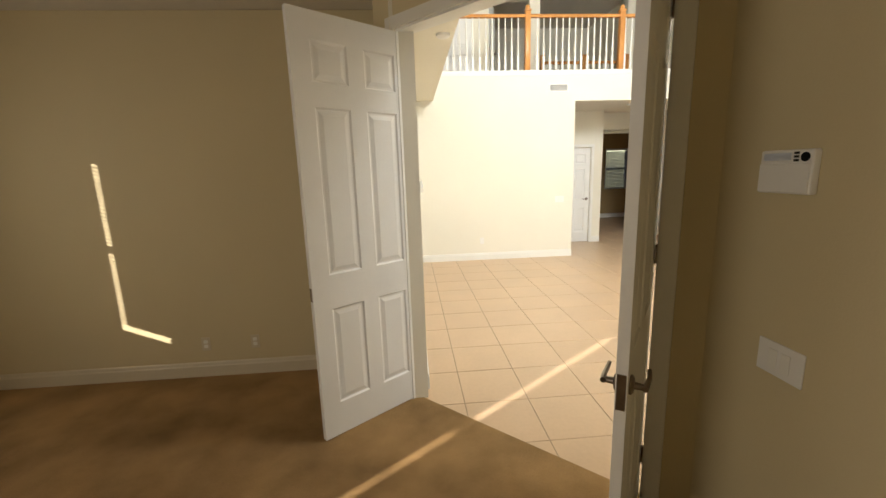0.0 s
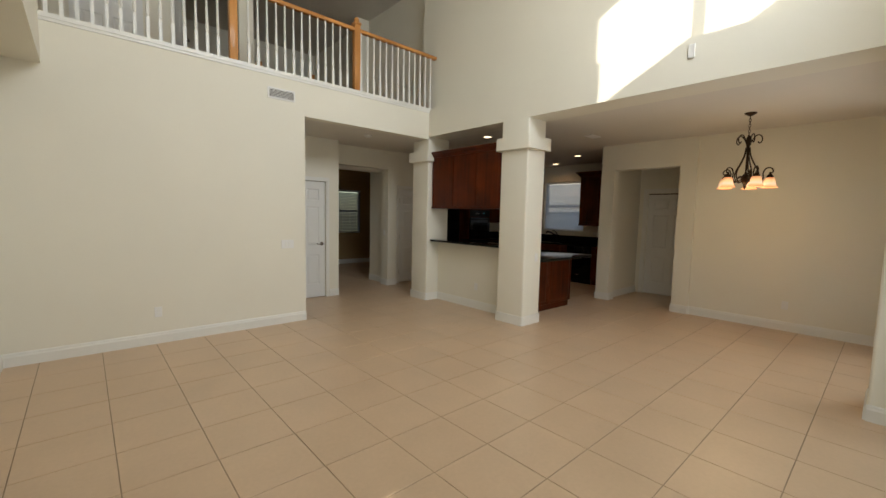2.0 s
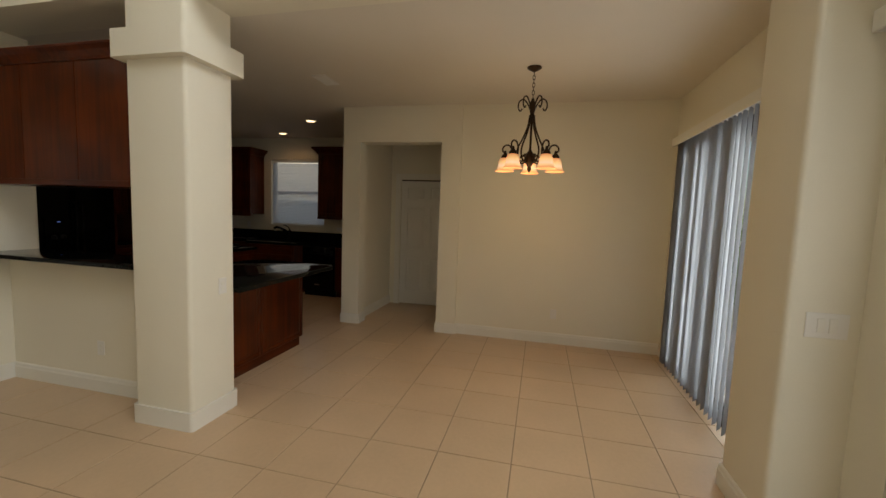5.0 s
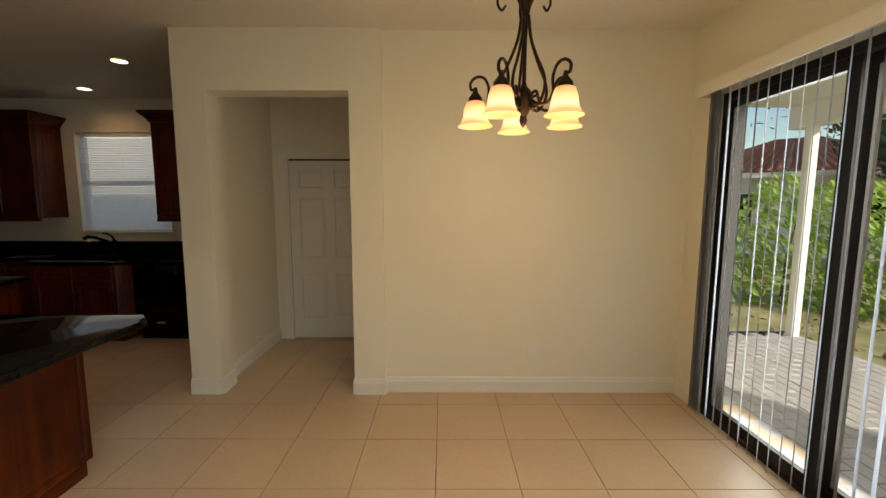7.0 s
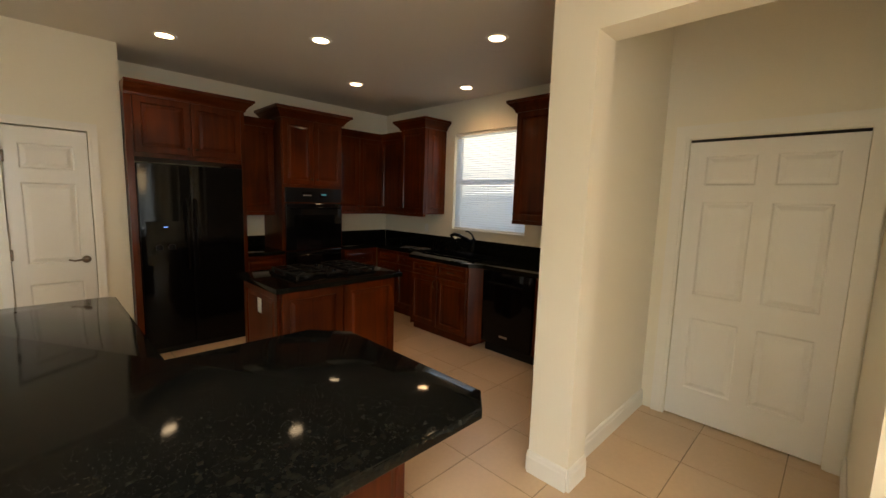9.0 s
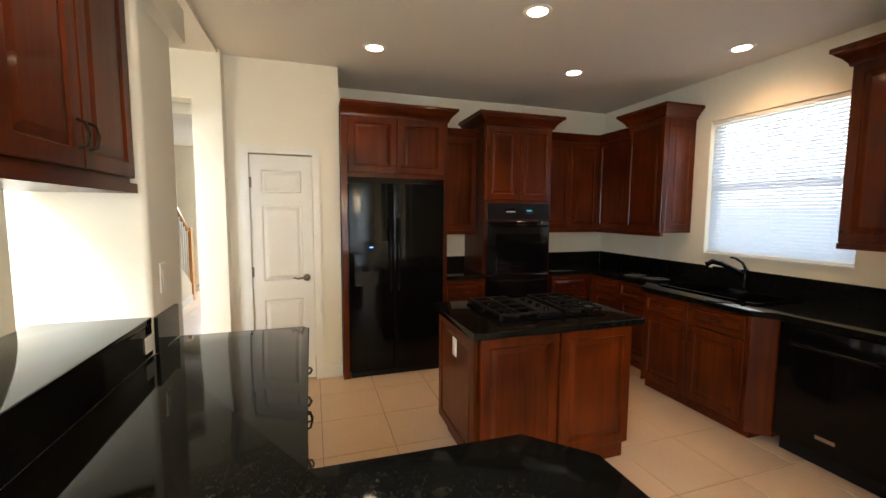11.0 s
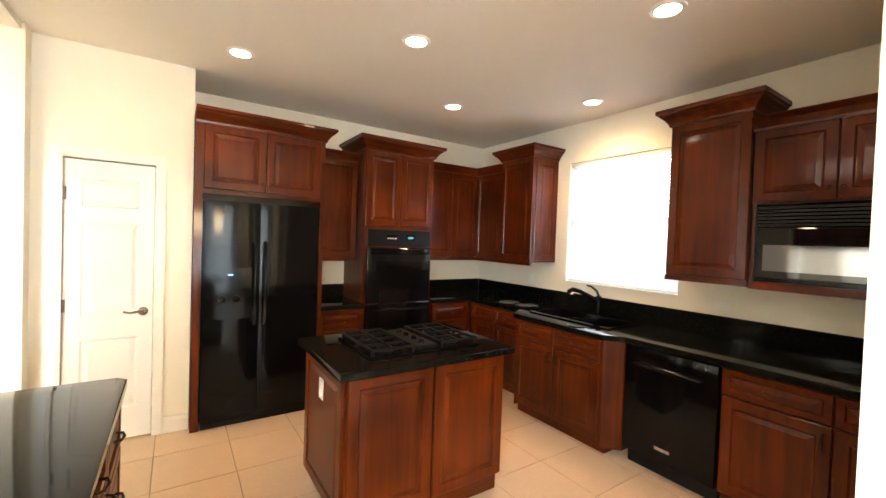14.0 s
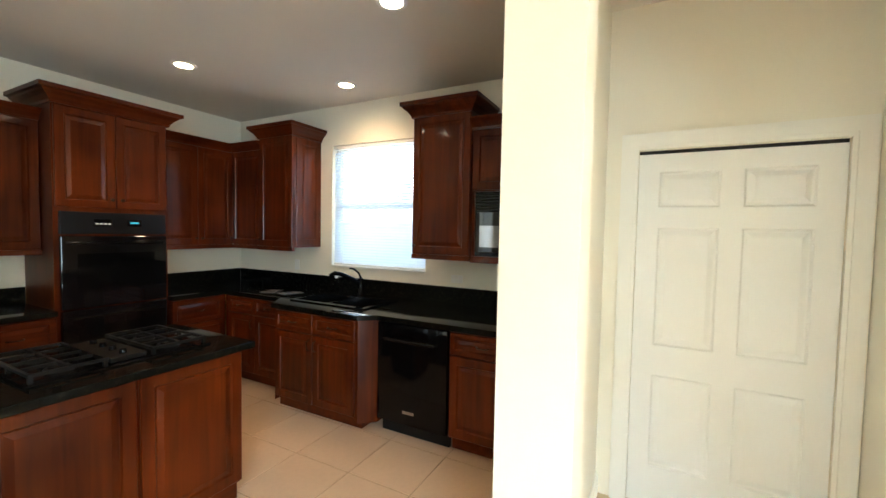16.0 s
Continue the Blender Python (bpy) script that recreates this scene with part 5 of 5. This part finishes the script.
# ---- recessed lights, vents, detectors, switches ----
for x, y in ((6.69, 8.79), (7.60, 7.88), (8.50, 6.75), (8.51, 8.76), (9.40, 7.87), (5.67, 6.79)):
    dl = thing("recessed_light", "lit round recessed ceiling light with a white ring", "ceiling light", (x, y, 0), "kitchen ceiling lights")
    part("ring", lathe([(0.062, CEILING - 0.004), (0.066, CEILING - 0.010), (0.088, CEILING - 0.007), (0.092, CEILING - 0.001), (0.060, CEILING - 0.001)], 24), PLASTIC, dl, "", True)
    part("lens", lathe([(0.001, CEILING - 0.0055), (0.0625, CEILING - 0.0055), (0.0625, CEILING - 0.003), (0.001, CEILING - 0.003)], 24), BULB_GLOW, dl, "bright lamp lens")
    sp = new("recessed_beam", bpy.data.lights.new("recessed_beam", "SPOT"))
    sp.data.energy, sp.data.color, sp.data.spot_size, sp.data.spot_blend, sp.data.shadow_soft_size = 3.0, (1.0, 0.58, 0.28), radians(95), 0.9, 0.06
    if x > 9:
        sp.data.energy, sp.data.spot_size = 6.0, radians(150)
    sp.matrix_world = look((x, y, CEILING - 0.03), (x, y, 0))


def grille(label, m, w, h, slats):
    g = thing("air_vent", label, "vent")
    g.matrix_basis = m
    part("frame", boxes((0, w, -0.012, 0, 0, 0.018), (0, w, -0.012, 0, h - 0.018, h), (0, 0.018, -0.012, 0, 0.018, h - 0.018), (w - 0.018, w, -0.012, 0, 0.018, h - 0.018)), PLASTIC, g)
    part("backing", boxes((0.018, w - 0.018, -0.002, -0.0005, 0.018, h - 0.018)), DARK_GAP, g)
    me = mesh_of("slat", boxes((0.018, w - 0.018, -0.006, 0.006, -0.0015, 0.0015)), PLASTIC)
    for k in range(slats):
        s = new("slat", me)
        s.parent = g
        s.matrix_basis = pose(0, -0.008, 0.018 + (h - 0.036) * (k + 0.5) / slats, 50)
    return g


grille("white louvred air vent high on the wall", SOUTH_FACING(2.345, BACK, 2.965), 0.35, 0.14, 6)
grille("white ceiling air vent by the kitchen", Matrix.Translation((6.60, 5.565, CEILING)) @ Matrix.Rotation(radians(90), 4, "X"), 0.30, 0.15, 6)


def plate(name, label, m, w, h, kind, mat=PLASTIC):
    """A wall plate with toggles, rockers or sockets; centre at local origin, face towards -y."""
    p = thing(name, label, "switch" if kind != "socket" else "outlet")
    p.matrix_basis = m
    part("plate", soft_box(-w / 2, w / 2, -0.006, 0, -h / 2, h / 2, 0.0025), mat, p)
    n = max(1, round(w / 0.05) - 1) if kind == "rocker" else 1
    for k in range(n):
        x = (k - (n - 1) / 2) * 0.046
        if kind == "rocker":
            part("rocker", soft_box(x - 0.016, x + 0.016, -0.010, -0.006, -0.033, 0.033, 0.002), TRIM, p)
        else:
            for z in (-0.02, 0.02):
                part("socket", soft_box(-0.016, 0.016, -0.008, -0.006, z - 0.014, z + 0.014, 0.002), TRIM, p)
    return p


plate("light_switch", "white three-gang switch plate on the pier", WEST_FACING(BEAM, 1.99, 1.09), 0.165, 0.115, "rocker")
plate("light_switch", "cream switch plate on the living-room wall", SOUTH_FACING(2.58, BACK, 1.08), 0.165, 0.115, "rocker")
plate("wall_outlet", "cream outlet low on the living-room wall", SOUTH_FACING(1.12, BACK, 0.36), 0.07, 0.115, "socket")
plate("wall_outlet", "white outlet low on the half wall", WEST_FACING(5.29, 6.6, 0.36), 0.07, 0.115, "socket")
plate("wall_outlet", "white outlet low on the dining wall", WEST_FACING(DINE, 3.05, 0.36), 0.07, 0.115, "socket")
plate("wall_outlet", "cream outlet low on the living-room west wall", EAST_FACING(WEST, 5.0, 0.36), 0.07, 0.115, "socket")
plate("light_switch", "white switch plate on the bar column", EAST_FACING(5.51, 7.70, 1.24), 0.07, 0.14, "rocker")
plate("wall_outlet", "white outlet on the bar column", SOUTH_FACING(5.30, 5.46, 0.95), 0.07, 0.115, "socket")
plate("wall_outlet", "white outlet set in the bar upstand", EAST_FACING(5.502, 7.53, 0.975), 0.115, 0.07, "socket")
plate("wall_outlet", "white outlet on the island side", WEST_FACING(7.03, 7.81, 0.715), 0.07, 0.115, "socket")
plate("wall_outlet", "white outlet over the kitchen worktop", WEST_FACING(WINDOW_WALL, 6.95, 1.14), 0.115, 0.07, "socket")
plate("wall_outlet", "white outlet over the kitchen worktop", WEST_FACING(WINDOW_WALL, 8.95, 1.16), 0.07, 0.115, "socket")
plate("light_switch", "white switch plate in the hall opening", WEST_FACING(5.305, 9.33, 1.12), 0.07, 0.115, "rocker")
for x in (-1.93, -1.53):
    plate("wall_outlet", "outlet low on the den wall, toned tan for shade", SOUTH_FACING(x, 3.58, 0.29), 0.07, 0.115, "socket", DIM_TRIM)
plate("light_switch", "white three-gang switch plate in the den", WEST_FACING(1.03, 1.407, 0.998), 0.165, 0.115, "rocker")
pad = thing("alarm_keypad", "white alarm keypad with a hinged cover on the den wall", "keypad")
pad.matrix_basis = WEST_FACING(1.03, 1.455, 1.622)
part("case", soft_box(-0.09, 0.09, -0.028, 0, -0.075, 0.06, 0.006), PLASTIC, pad)
part("cover", soft_box(-0.085, 0.085, -0.034, -0.028, -0.071, 0.018, 0.003), PLASTIC, pad)
part("display", boxes((-0.075, 0.02, -0.030, -0.0275, 0.028, 0.05)), BLIND, pad)
for k in range(3):
    part("button", boxes((0.03, 0.045, -0.0305, -0.0275, 0.024 + 0.011 * k, 0.031 + 0.011 * k)), BLACK_MATT, pad)
part("speaker", lathe([(0.001, -0.0305), (0.014, -0.0305), (0.014, -0.027), (0.001, -0.027)], 12, (0.066, 0, 0.037), "y"), BLACK_MATT, pad, "round speaker grille")
stat = thing("thermostat", "white wall thermostat beside the den door", "thermostat")
stat.matrix_basis = EAST_FACING(WEST, 3.44, 1.54)
part("case", soft_box(-0.055, 0.055, -0.03, 0, -0.045, 0.045, 0.006), PLASTIC, stat)
part("dial", soft_box(0.01, 0.045, -0.038, -0.03, -0.012, 0.012, 0.003), PLASTIC, stat)
for x, y, z, label in ((4.11, 8.04, CEILING - 0.04, "round white smoke detector on the hall ceiling"), (0.187, 4.13, CEILING, "round white detector under the living-room soffit")):
    solid("smoke_detector", lathe([(0.001, z), (0.065, z), (0.062, z - 0.02), (0.04, z - 0.032), (0.001, z - 0.034)], 20, (x, y, 0)), PLASTIC, label, "smoke detector", smooth=True)
box_hi = solid("wall_sensor", soft_box(BEAM - 0.018, BEAM, 3.53, 3.59, 3.10, 3.23, 0.005), PLASTIC, "small white sensor box high on the wall", "sensor")

# ---- loft railing ----
rail_y = 7.66
solid("rail_cap", boxes((0.29, 5.22, BACK - 0.02, BACK + 0.15, LOFT, LOFT + 0.045), (0.29, 5.22, BACK - 0.012, BACK, LOFT - 0.03, LOFT)), TRIM, "white painted cap under the loft railing", "trim", S)
railing = thing("loft_railing", "loft railing of honey oak rail and white turned balusters", "railing")
bm = bmesh.new()
sect = ((-0.03, 0.0), (0.03, 0.0), (0.034, 0.018), (0.028, 0.044), (0.012, 0.056), (-0.012, 0.056), (-0.028, 0.044), (-0.034, 0.018))
ends = [[bm.verts.new((x, rail_y + a, 4.20 + b)) for a, b in sect] for x in (0.29, 5.22)]
for i in range(8):
    bm.faces.new((ends[0][i], ends[0][(i + 1) % 8], ends[1][(i + 1) % 8], ends[1][i]))
bm.faces.new(ends[0])
bm.faces.new(ends[1])
part("handrail", bm, OAK_X, railing, "honey oak handrail")
for x in (1.98, 3.67):
    part("newel_post", merge(soft_box(x - 0.045, x + 0.045, rail_y - 0.045, rail_y + 0.045, LOFT + 0.045, 4.30, 0.006), soft_box(x - 0.055, x + 0.055, rail_y - 0.055, rail_y + 0.055, 4.30, 4.325, 0.004),
                             lathe([(0.001, 4.325), (0.035, 4.325), (0.03, 4.335), (0.038, 4.35), (0.04, 4.375), (0.025, 4.40), (0.001, 4.41)], 14, (x, rail_y, 0))), OAK, railing, "honey oak newel post with a turned cap", True)
bal = mesh_of("baluster", merge(boxes((-0.016, 0.016, -0.016, 0.016, LOFT + 0.045, LOFT + 0.30)), lathe([(0.016, LOFT + 0.30), (0.011, LOFT + 0.315), (0.017, LOFT + 0.335), (0.018, LOFT + 0.36), (0.012, LOFT + 0.60), (0.010, 4.20)], 8)), TRIM)
xs = [0.34 + 0.1135 * k for k in range(43)]
for x in xs:
    if min(abs(x - 1.98), abs(x - 3.67)) > 0.07:
        b = new("baluster", bal)
        b.parent = railing
        b.location = (x, rail_y, 0)

# further railing and door on the loft
rail2 = thing("loft_railing", "second oak railing round the stairwell on the loft", "railing")
part("handrail", boxes((3.0, 5.1, 10.0, 10.06, 4.02, 4.08)), OAK_X, rail2)
for x in (3.02, 4.02, 5.05):
    part("newel_post", soft_box(x - 0.045, x + 0.045, 9.985, 10.075, LOFT, 4.22, 0.006), OAK, rail2)
me = mesh_of("baluster", boxes((-0.015, 0.015, -0.015, 0.015, LOFT, 4.02)), TRIM)
for k in range(17):
    b = new("baluster", me)
    b.parent = rail2
    b.location = (3.14 + 0.113 * k, 10.03, 0)
leaf_door("loft_door", "half-open white panelled loft door", Matrix.Translation((1.64, 9.32, LOFT)) @ Matrix.Rotation(radians(70), 4, "Z"), 0.80, 1.83, handle=0.72)
leaf_door("loft_door", "closed white panelled loft door", Matrix.Translation((0.50, 9.27, LOFT)), 0.76, 1.82, handle=0.08, both=False)

# ---- staircase at the far end of the hall ----
stair = thing("staircase", "carpeted staircase with a white stringer and oak rail", "staircase")
for k in range(9):
    part("step", boxes((3.25, 4.11, 13.42 - 0.28 * (k + 1), 13.42 - 0.28 * k + 0.02, 0.18 * k, 0.18 * (k + 1))), CARPET, stair)
bm = bmesh.new()
side = [(13.46, 0.0), (13.46, 0.30), (10.90, 1.95), (10.90, 0.0)]
va, vb = [bm.verts.new((4.115, y, z)) for y, z in side], [bm.verts.new((4.16, y, z)) for y, z in side]
bm.faces.new(va[::-1])
bm.faces.new(vb)
for i in range(4):
    bm.faces.new((va[i], va[(i + 1) % 4], vb[(i + 1) % 4], vb[i]))
part("stringer", bm, WALL, stair, "cream closed stringer wall")
part("handrail", tube([(4.138, 13.50, 1.20), (4.138, 12.2, 2.02), (4.138, 10.90, 2.80)], 0.032, 8), OAK, stair, "oak handrail", True)
part("newel_post", soft_box(4.09, 4.185, 13.46, 13.555, 0, 1.28, 0.006), OAK, stair, "oak newel post")
part("skirting", boxes((4.16, 4.175, 10.90, 13.46, 0.0, 0.11)), TRIM, stair, "white skirting board")
me = mesh_of("baluster", boxes((-0.013, 0.013, -0.013, 0.013, 0.0, 0.88)), TRIM)
for k in range(20):
    b = new("baluster", me)
    b.parent = stair
    y = 13.38 - 0.125 * k
    b.location = (4.138, y, 0.30 + (13.46 - y) * 0.6445)

# ---- outdoors ----
GRASS = material("dry_lawn", (0.36, 0.32, 0.17), 0.9, spread=0.5, scale=1.6, grain=40, bump=0.8, spec=0.1)
PAVER = material("grey_paver", (0.52, 0.475, 0.48), 0.8, spread=0.15, scale=3, grain=90, bump=0.3)
LEAF = material("hedge_leaf", (0.23, 0.36, 0.07), 0.5, spread=0.5, scale=5, grain=30, bump=0.0)
nl = LEAF.node_tree
thin, blend = nl.nodes.new("ShaderNodeBsdfTranslucent"), nl.nodes.new("ShaderNodeMixShader")
thin.inputs["Color"].default_value, blend.inputs["Fac"].default_value = (0.46, 0.58, 0.12, 1), 0.5
nl.links.new(nl.nodes["Principled BSDF"].outputs[0], blend.inputs[1])
nl.links.new(thin.outputs[0], blend.inputs[2])
nl.links.new(blend.outputs[0], nl.nodes["Material Output"].inputs["Surface"])
LEAF_DARK = material("tree_leaf", (0.035, 0.065, 0.02), 0.5, spread=0.5, scale=3, grain=20, bump=0.0)
BARK = material("tree_bark", (0.10, 0.075, 0.055), 0.9, spread=0.4, scale=6, grain=60, bump=0.8)
STUCCO = material("white_stucco", (0.72, 0.70, 0.66), 0.8, spread=0.05, scale=1.5, grain=80, bump=0.3)
ROOF_TILE = material("red_roof_tile", (0.42, 0.15, 0.09), 0.75, spread=0.3, scale=4, grain=40, bump=0.3)
solid("ground", boxes((-400, 400, -400, 400, -0.35, -0.22)), GRASS, "dry patchy lawn with fallen leaves", "ground", S)
solid("patio", boxes((1.28, 9.6, -0.55, 1.70, -0.20, -0.045)), DARK_GAP, "patio bed under the pavers", "patio", S)
lanai = thing("porch_roof", "flat porch ceiling on white columns over the patio", "porch", kind=S)
part("deck", boxes((1.28, 9.7, -0.6, 1.70, 2.72, 2.90), (1.28, 9.7, -0.6, -0.42, 2.45, 2.72)), STUCCO, lanai)
for x in (3.2, 9.30):
    part("column", boxes((x - 0.045, x + 0.045, -0.42, -0.33, -0.04, 2.45)), STUCCO, lanai)


def leaf_cloud(count, size, place):
    verts, faces = [], []
    for _ in range(count):
        p = place()
        n = Vector((random.gauss(0, 1), random.gauss(0, 1), random.gauss(0, 1))).normalized()
        u = n.orthogonal().normalized()
        v = n.cross(u)
        s = size * random.uniform(0.6, 1.4)
        i = len(verts)
        verts += [p - u * s, p - v * s * 0.45 + n * s * 0.15, p + u * s, p + v * s * 0.45 + n * s * 0.15]
        faces.append((i, i + 1, i + 2, i + 3))
    me = bpy.data.meshes.new("leaves")
    me.from_pydata([tuple(v) for v in verts], [], faces)
    return me


hedge = thing("hedge", "sunlit leafy green hedge behind the patio", "hedge")


def in_hedge():
    s, o = random.uniform(-3.0, 6.5), random.gauss(0, 0.36)
    lump = 0.22 * math.sin(2.1 * s) + 0.18 * math.sin(5.3 * s + 1)
    return Vector((10.9 + 0.65 * s + 0.75 * o, -3.0 + 0.75 * s - 0.65 * o, random.uniform(-0.12, 1) * (1.85 + lump)))


me = leaf_cloud(9000, 0.075, in_hedge)
me.materials.append(LEAF)
lv = new("leaves", me)
lv.parent = hedge
for k in range(12):
    sx_, sy_ = 10.9 + 0.65 * (0.78 * k - 2.8), -3.0 + 0.75 * (0.78 * k - 2.8)
    part("stem", tube([(sx_, sy_, -0.25), (sx_ + random.uniform(-0.1, 0.1), sy_, 0.6), (sx_ + random.uniform(-0.25, 0.25), sy_, 1.4)], 0.03, 6, 0.01), BARK, hedge)


def tree(x, y, h, spread, leaves):
    tr_ = thing("tree", "large dark green shade tree behind the garden", "tree", (x, y, -0.22), "trees behind the garden")
    part("trunk", merge(tube([(0, 0, 0), (0.1, 0.05, h * 0.25), (0.0, 0.15, h * 0.5)], 0.24, 10, 0.14), *[tube([(0, 0.15, h * 0.45), (math.cos(a) * spread * 0.4, math.sin(a) * spread * 0.4, h * 0.65), (math.cos(a) * spread * 0.8, math.sin(a) * spread * 0.8, h * 0.85)], 0.10, 7, 0.03) for a in (0.3, 1.5, 2.8, 4.0, 5.3)]), BARK, tr_, "", True)
    clumps = [Vector((math.cos(a) * r, math.sin(a) * r, z)) for a, r, z in [(random.uniform(0, 6.28), spread * math.sqrt(random.random()), h * random.uniform(0.5, 1.0)) for _ in range(16)]]

    def place():
        c = random.choice(clumps)
        return c + Vector((random.gauss(0, spread * 0.2), random.gauss(0, spread * 0.2), random.gauss(0, h * 0.07)))
    me = leaf_cloud(leaves, 0.16, place)
    me.materials.append(LEAF_DARK)
    c = new("crown", me)
    c.parent = tr_


for row in ((13.2, -8.2, 5.2, 2.2, 5000), (17.5, 2.5, 7, 3.0, 4000), (13.5, -15, 8.5, 3.2, 5000), (19, -13, 9.5, 3.8, 5000), (25, -17, 10, 4.2, 4000), (8.0, -22, 9, 3.6, 4000), (1.5, -20, 9, 3.6, 4000)):
    tree(*row)
house = thing("house", "neighbouring white house with a red tile roof", "house", (18.6, -8.2, -0.22))
house.rotation_euler.z = radians(49.5)
part("wall", boxes((-3.2, 3.4, -6, 0, 0, 2.9)), STUCCO, house)
bm = bmesh.new()
eave = [bm.verts.new(p) for p in ((-3.8, 0.6, 2.85), (4.0, 0.6, 2.85), (4.0, -6.6, 2.85), (-3.8, -6.6, 2.85))]
ridge = [bm.verts.new(p) for p in ((-0.6, -3, 4.3), (0.8, -3, 4.3))]
for f in ((eave[0], eave[1], ridge[1], ridge[0]), (eave[1], eave[2], ridge[1]), (eave[2], eave[3], ridge[0], ridge[1]), (eave[3], eave[0], ridge[0]), eave[::-1]):
    bm.faces.new(f)
rf = part("roof", bm, ROOF_TILE, house, "red barrel-tile hip roof")
part("fascia", boxes((-3.82, 4.02, 0.58, 0.64, 2.68, 2.86)), STUCCO, house, "white eave board")
for k in range(30):
    x = -3.7 + 7.5 * k / 29
    ridge_x = max(-0.6, min(0.8, x * 0.17))
    part("tile_row", tube([(x, 0.62, 2.88), ((x + ridge_x) / 2, -1.2, 3.6), (ridge_x, -3, 4.33)], 0.06, 6), ROOF_TILE, house)
for x in (-1.8, 1.6):
    wn_ = part("window", boxes((x - 0.6, x + 0.6, 0.0, 0.04, 0.9, 2.2)), WHITE_FRAME, house)
    part("pane", boxes((x - 0.54, x + 0.54, 0.04, 0.05, 0.96, 2.14)), BLACK_GLASS, wn_)
side_house = thing("house", "white neighbouring house seen through the kitchen blind", "house", (15.6, 14.5, -0.22))
part("wall", boxes((0, 6, -6.5, 8.5, 0, 4.3)), STUCCO, side_house)
bm = bmesh.new()
eave = [bm.verts.new(p) for p in ((-0.5, -7, 4.25), (6.5, -7, 4.25), (6.5, 9, 4.25), (-0.5, 9, 4.25))]
ridge = [bm.verts.new(p) for p in ((3, -3.6, 5.8), (3, 5.6, 5.8))]
for f in ((eave[1], eave[0], ridge[0]), (eave[3], eave[2], ridge[1]), (eave[0], eave[3], ridge[1], ridge[0]), (eave[2], eave[1], ridge[0], ridge[1]), (eave[0], eave[1], eave[2], eave[3])):
    bm.faces.new(f)
part("roof", bm, ROOF_TILE, side_house, "red tile hip roof")
random.seed(7)
litter = leaf_cloud(2600, 0.05, lambda: Vector((random.uniform(-2, 16), random.uniform(-7, -0.7), -0.205)))
litter.materials.append(material("fallen_leaf", (0.24, 0.15, 0.07), 0.8, spread=0.5, scale=8, grain=30, bump=0.0))
tagged(new("fallen_leaves", litter), "dry fallen leaves scattered on the lawn", "leaves", kind="stuff")

# ---- floor pieces ----
# patio pavers
paver = mesh_of("paver", soft_box(-0.108, 0.108, -0.052, 0.052, -0.045, 0.0, 0.006, 1), PAVER)
patio_bed = bpy.data.objects["patio"]
many = []
for j in range(20):
    for i in range(36):
        x, y = 1.42 + 0.222 * i + 0.111 * (j % 2), 1.62 - 0.107 * j
        near = 6.3 < x < 9.6 and y > -1.0
        if near:
            p = new("paver", paver)
            p.parent = patio_bed
            p.location = (x, y, random.uniform(-0.003, 0.002))
        else:
            many.append((x - 0.108, x + 0.108, y - 0.052, y + 0.052, -0.044, 0.0))
far = new("pavers_far", mesh_of("pavers_far", boxes(*many), PAVER))
far.parent = patio_bed
far["kind"] = "stuff"
# floor tiles
PITCH, TX, TY = 0.467, 4.36, 3.82
h = PITCH / 2 - 0.0028
bm = bmesh.new()
low = [bm.verts.new((a * h, b * h, -0.010)) for a, b in ((-1, -1), (1, -1), (1, 1), (-1, 1))]
mid = [bm.verts.new((a * h, b * h, -0.0016)) for a, b in ((-1, -1), (1, -1), (1, 1), (-1, 1))]
topv = [bm.verts.new((a * (h - 0.002), b * (h - 0.002), 0.0)) for a, b in ((-1, -1), (1, -1), (1, 1), (-1, 1))]
for a, b in ((low, mid), (mid, topv)):
    for i in range(4):
        bm.faces.new((a[i], a[(i + 1) % 4], b[(i + 1) % 4], b[i]))
bm.faces.new(topv)
tile = mesh_of("tile", bm, TILE)
floor_bed = bpy.data.objects["floor"]
rest, count = [], 0
for i in range(-11, 13):
    for j in range(-6, 24):
        x, y = TX + PITCH * (i + 0.5), TY + PITCH * (j + 0.5)
        if x > 9.9 or y > 14.4 or y < 1.7 or x + y < 2.2:
            continue
        if (0.2 < x < 8.2 and 2.2 < y < 7.6 and x + y > 3) or (5.5 < x < 9.2 and 6 < y < 9.6):
            t = new("tile", tile)
            t.parent = floor_bed
            t.location = (x, y, random.uniform(-0.0006, 0.0))
            count += 1
        else:
            rest.append((x, y))
bm = bmesh.new()
for x, y in rest:
    box(bm, x - h, x + h, y - h, y + h, -0.010, 0.0)
ft = new("tiles_far", mesh_of("tiles_far", bm, TILE))
ft.parent = floor_bed
ft["kind"] = "stuff"
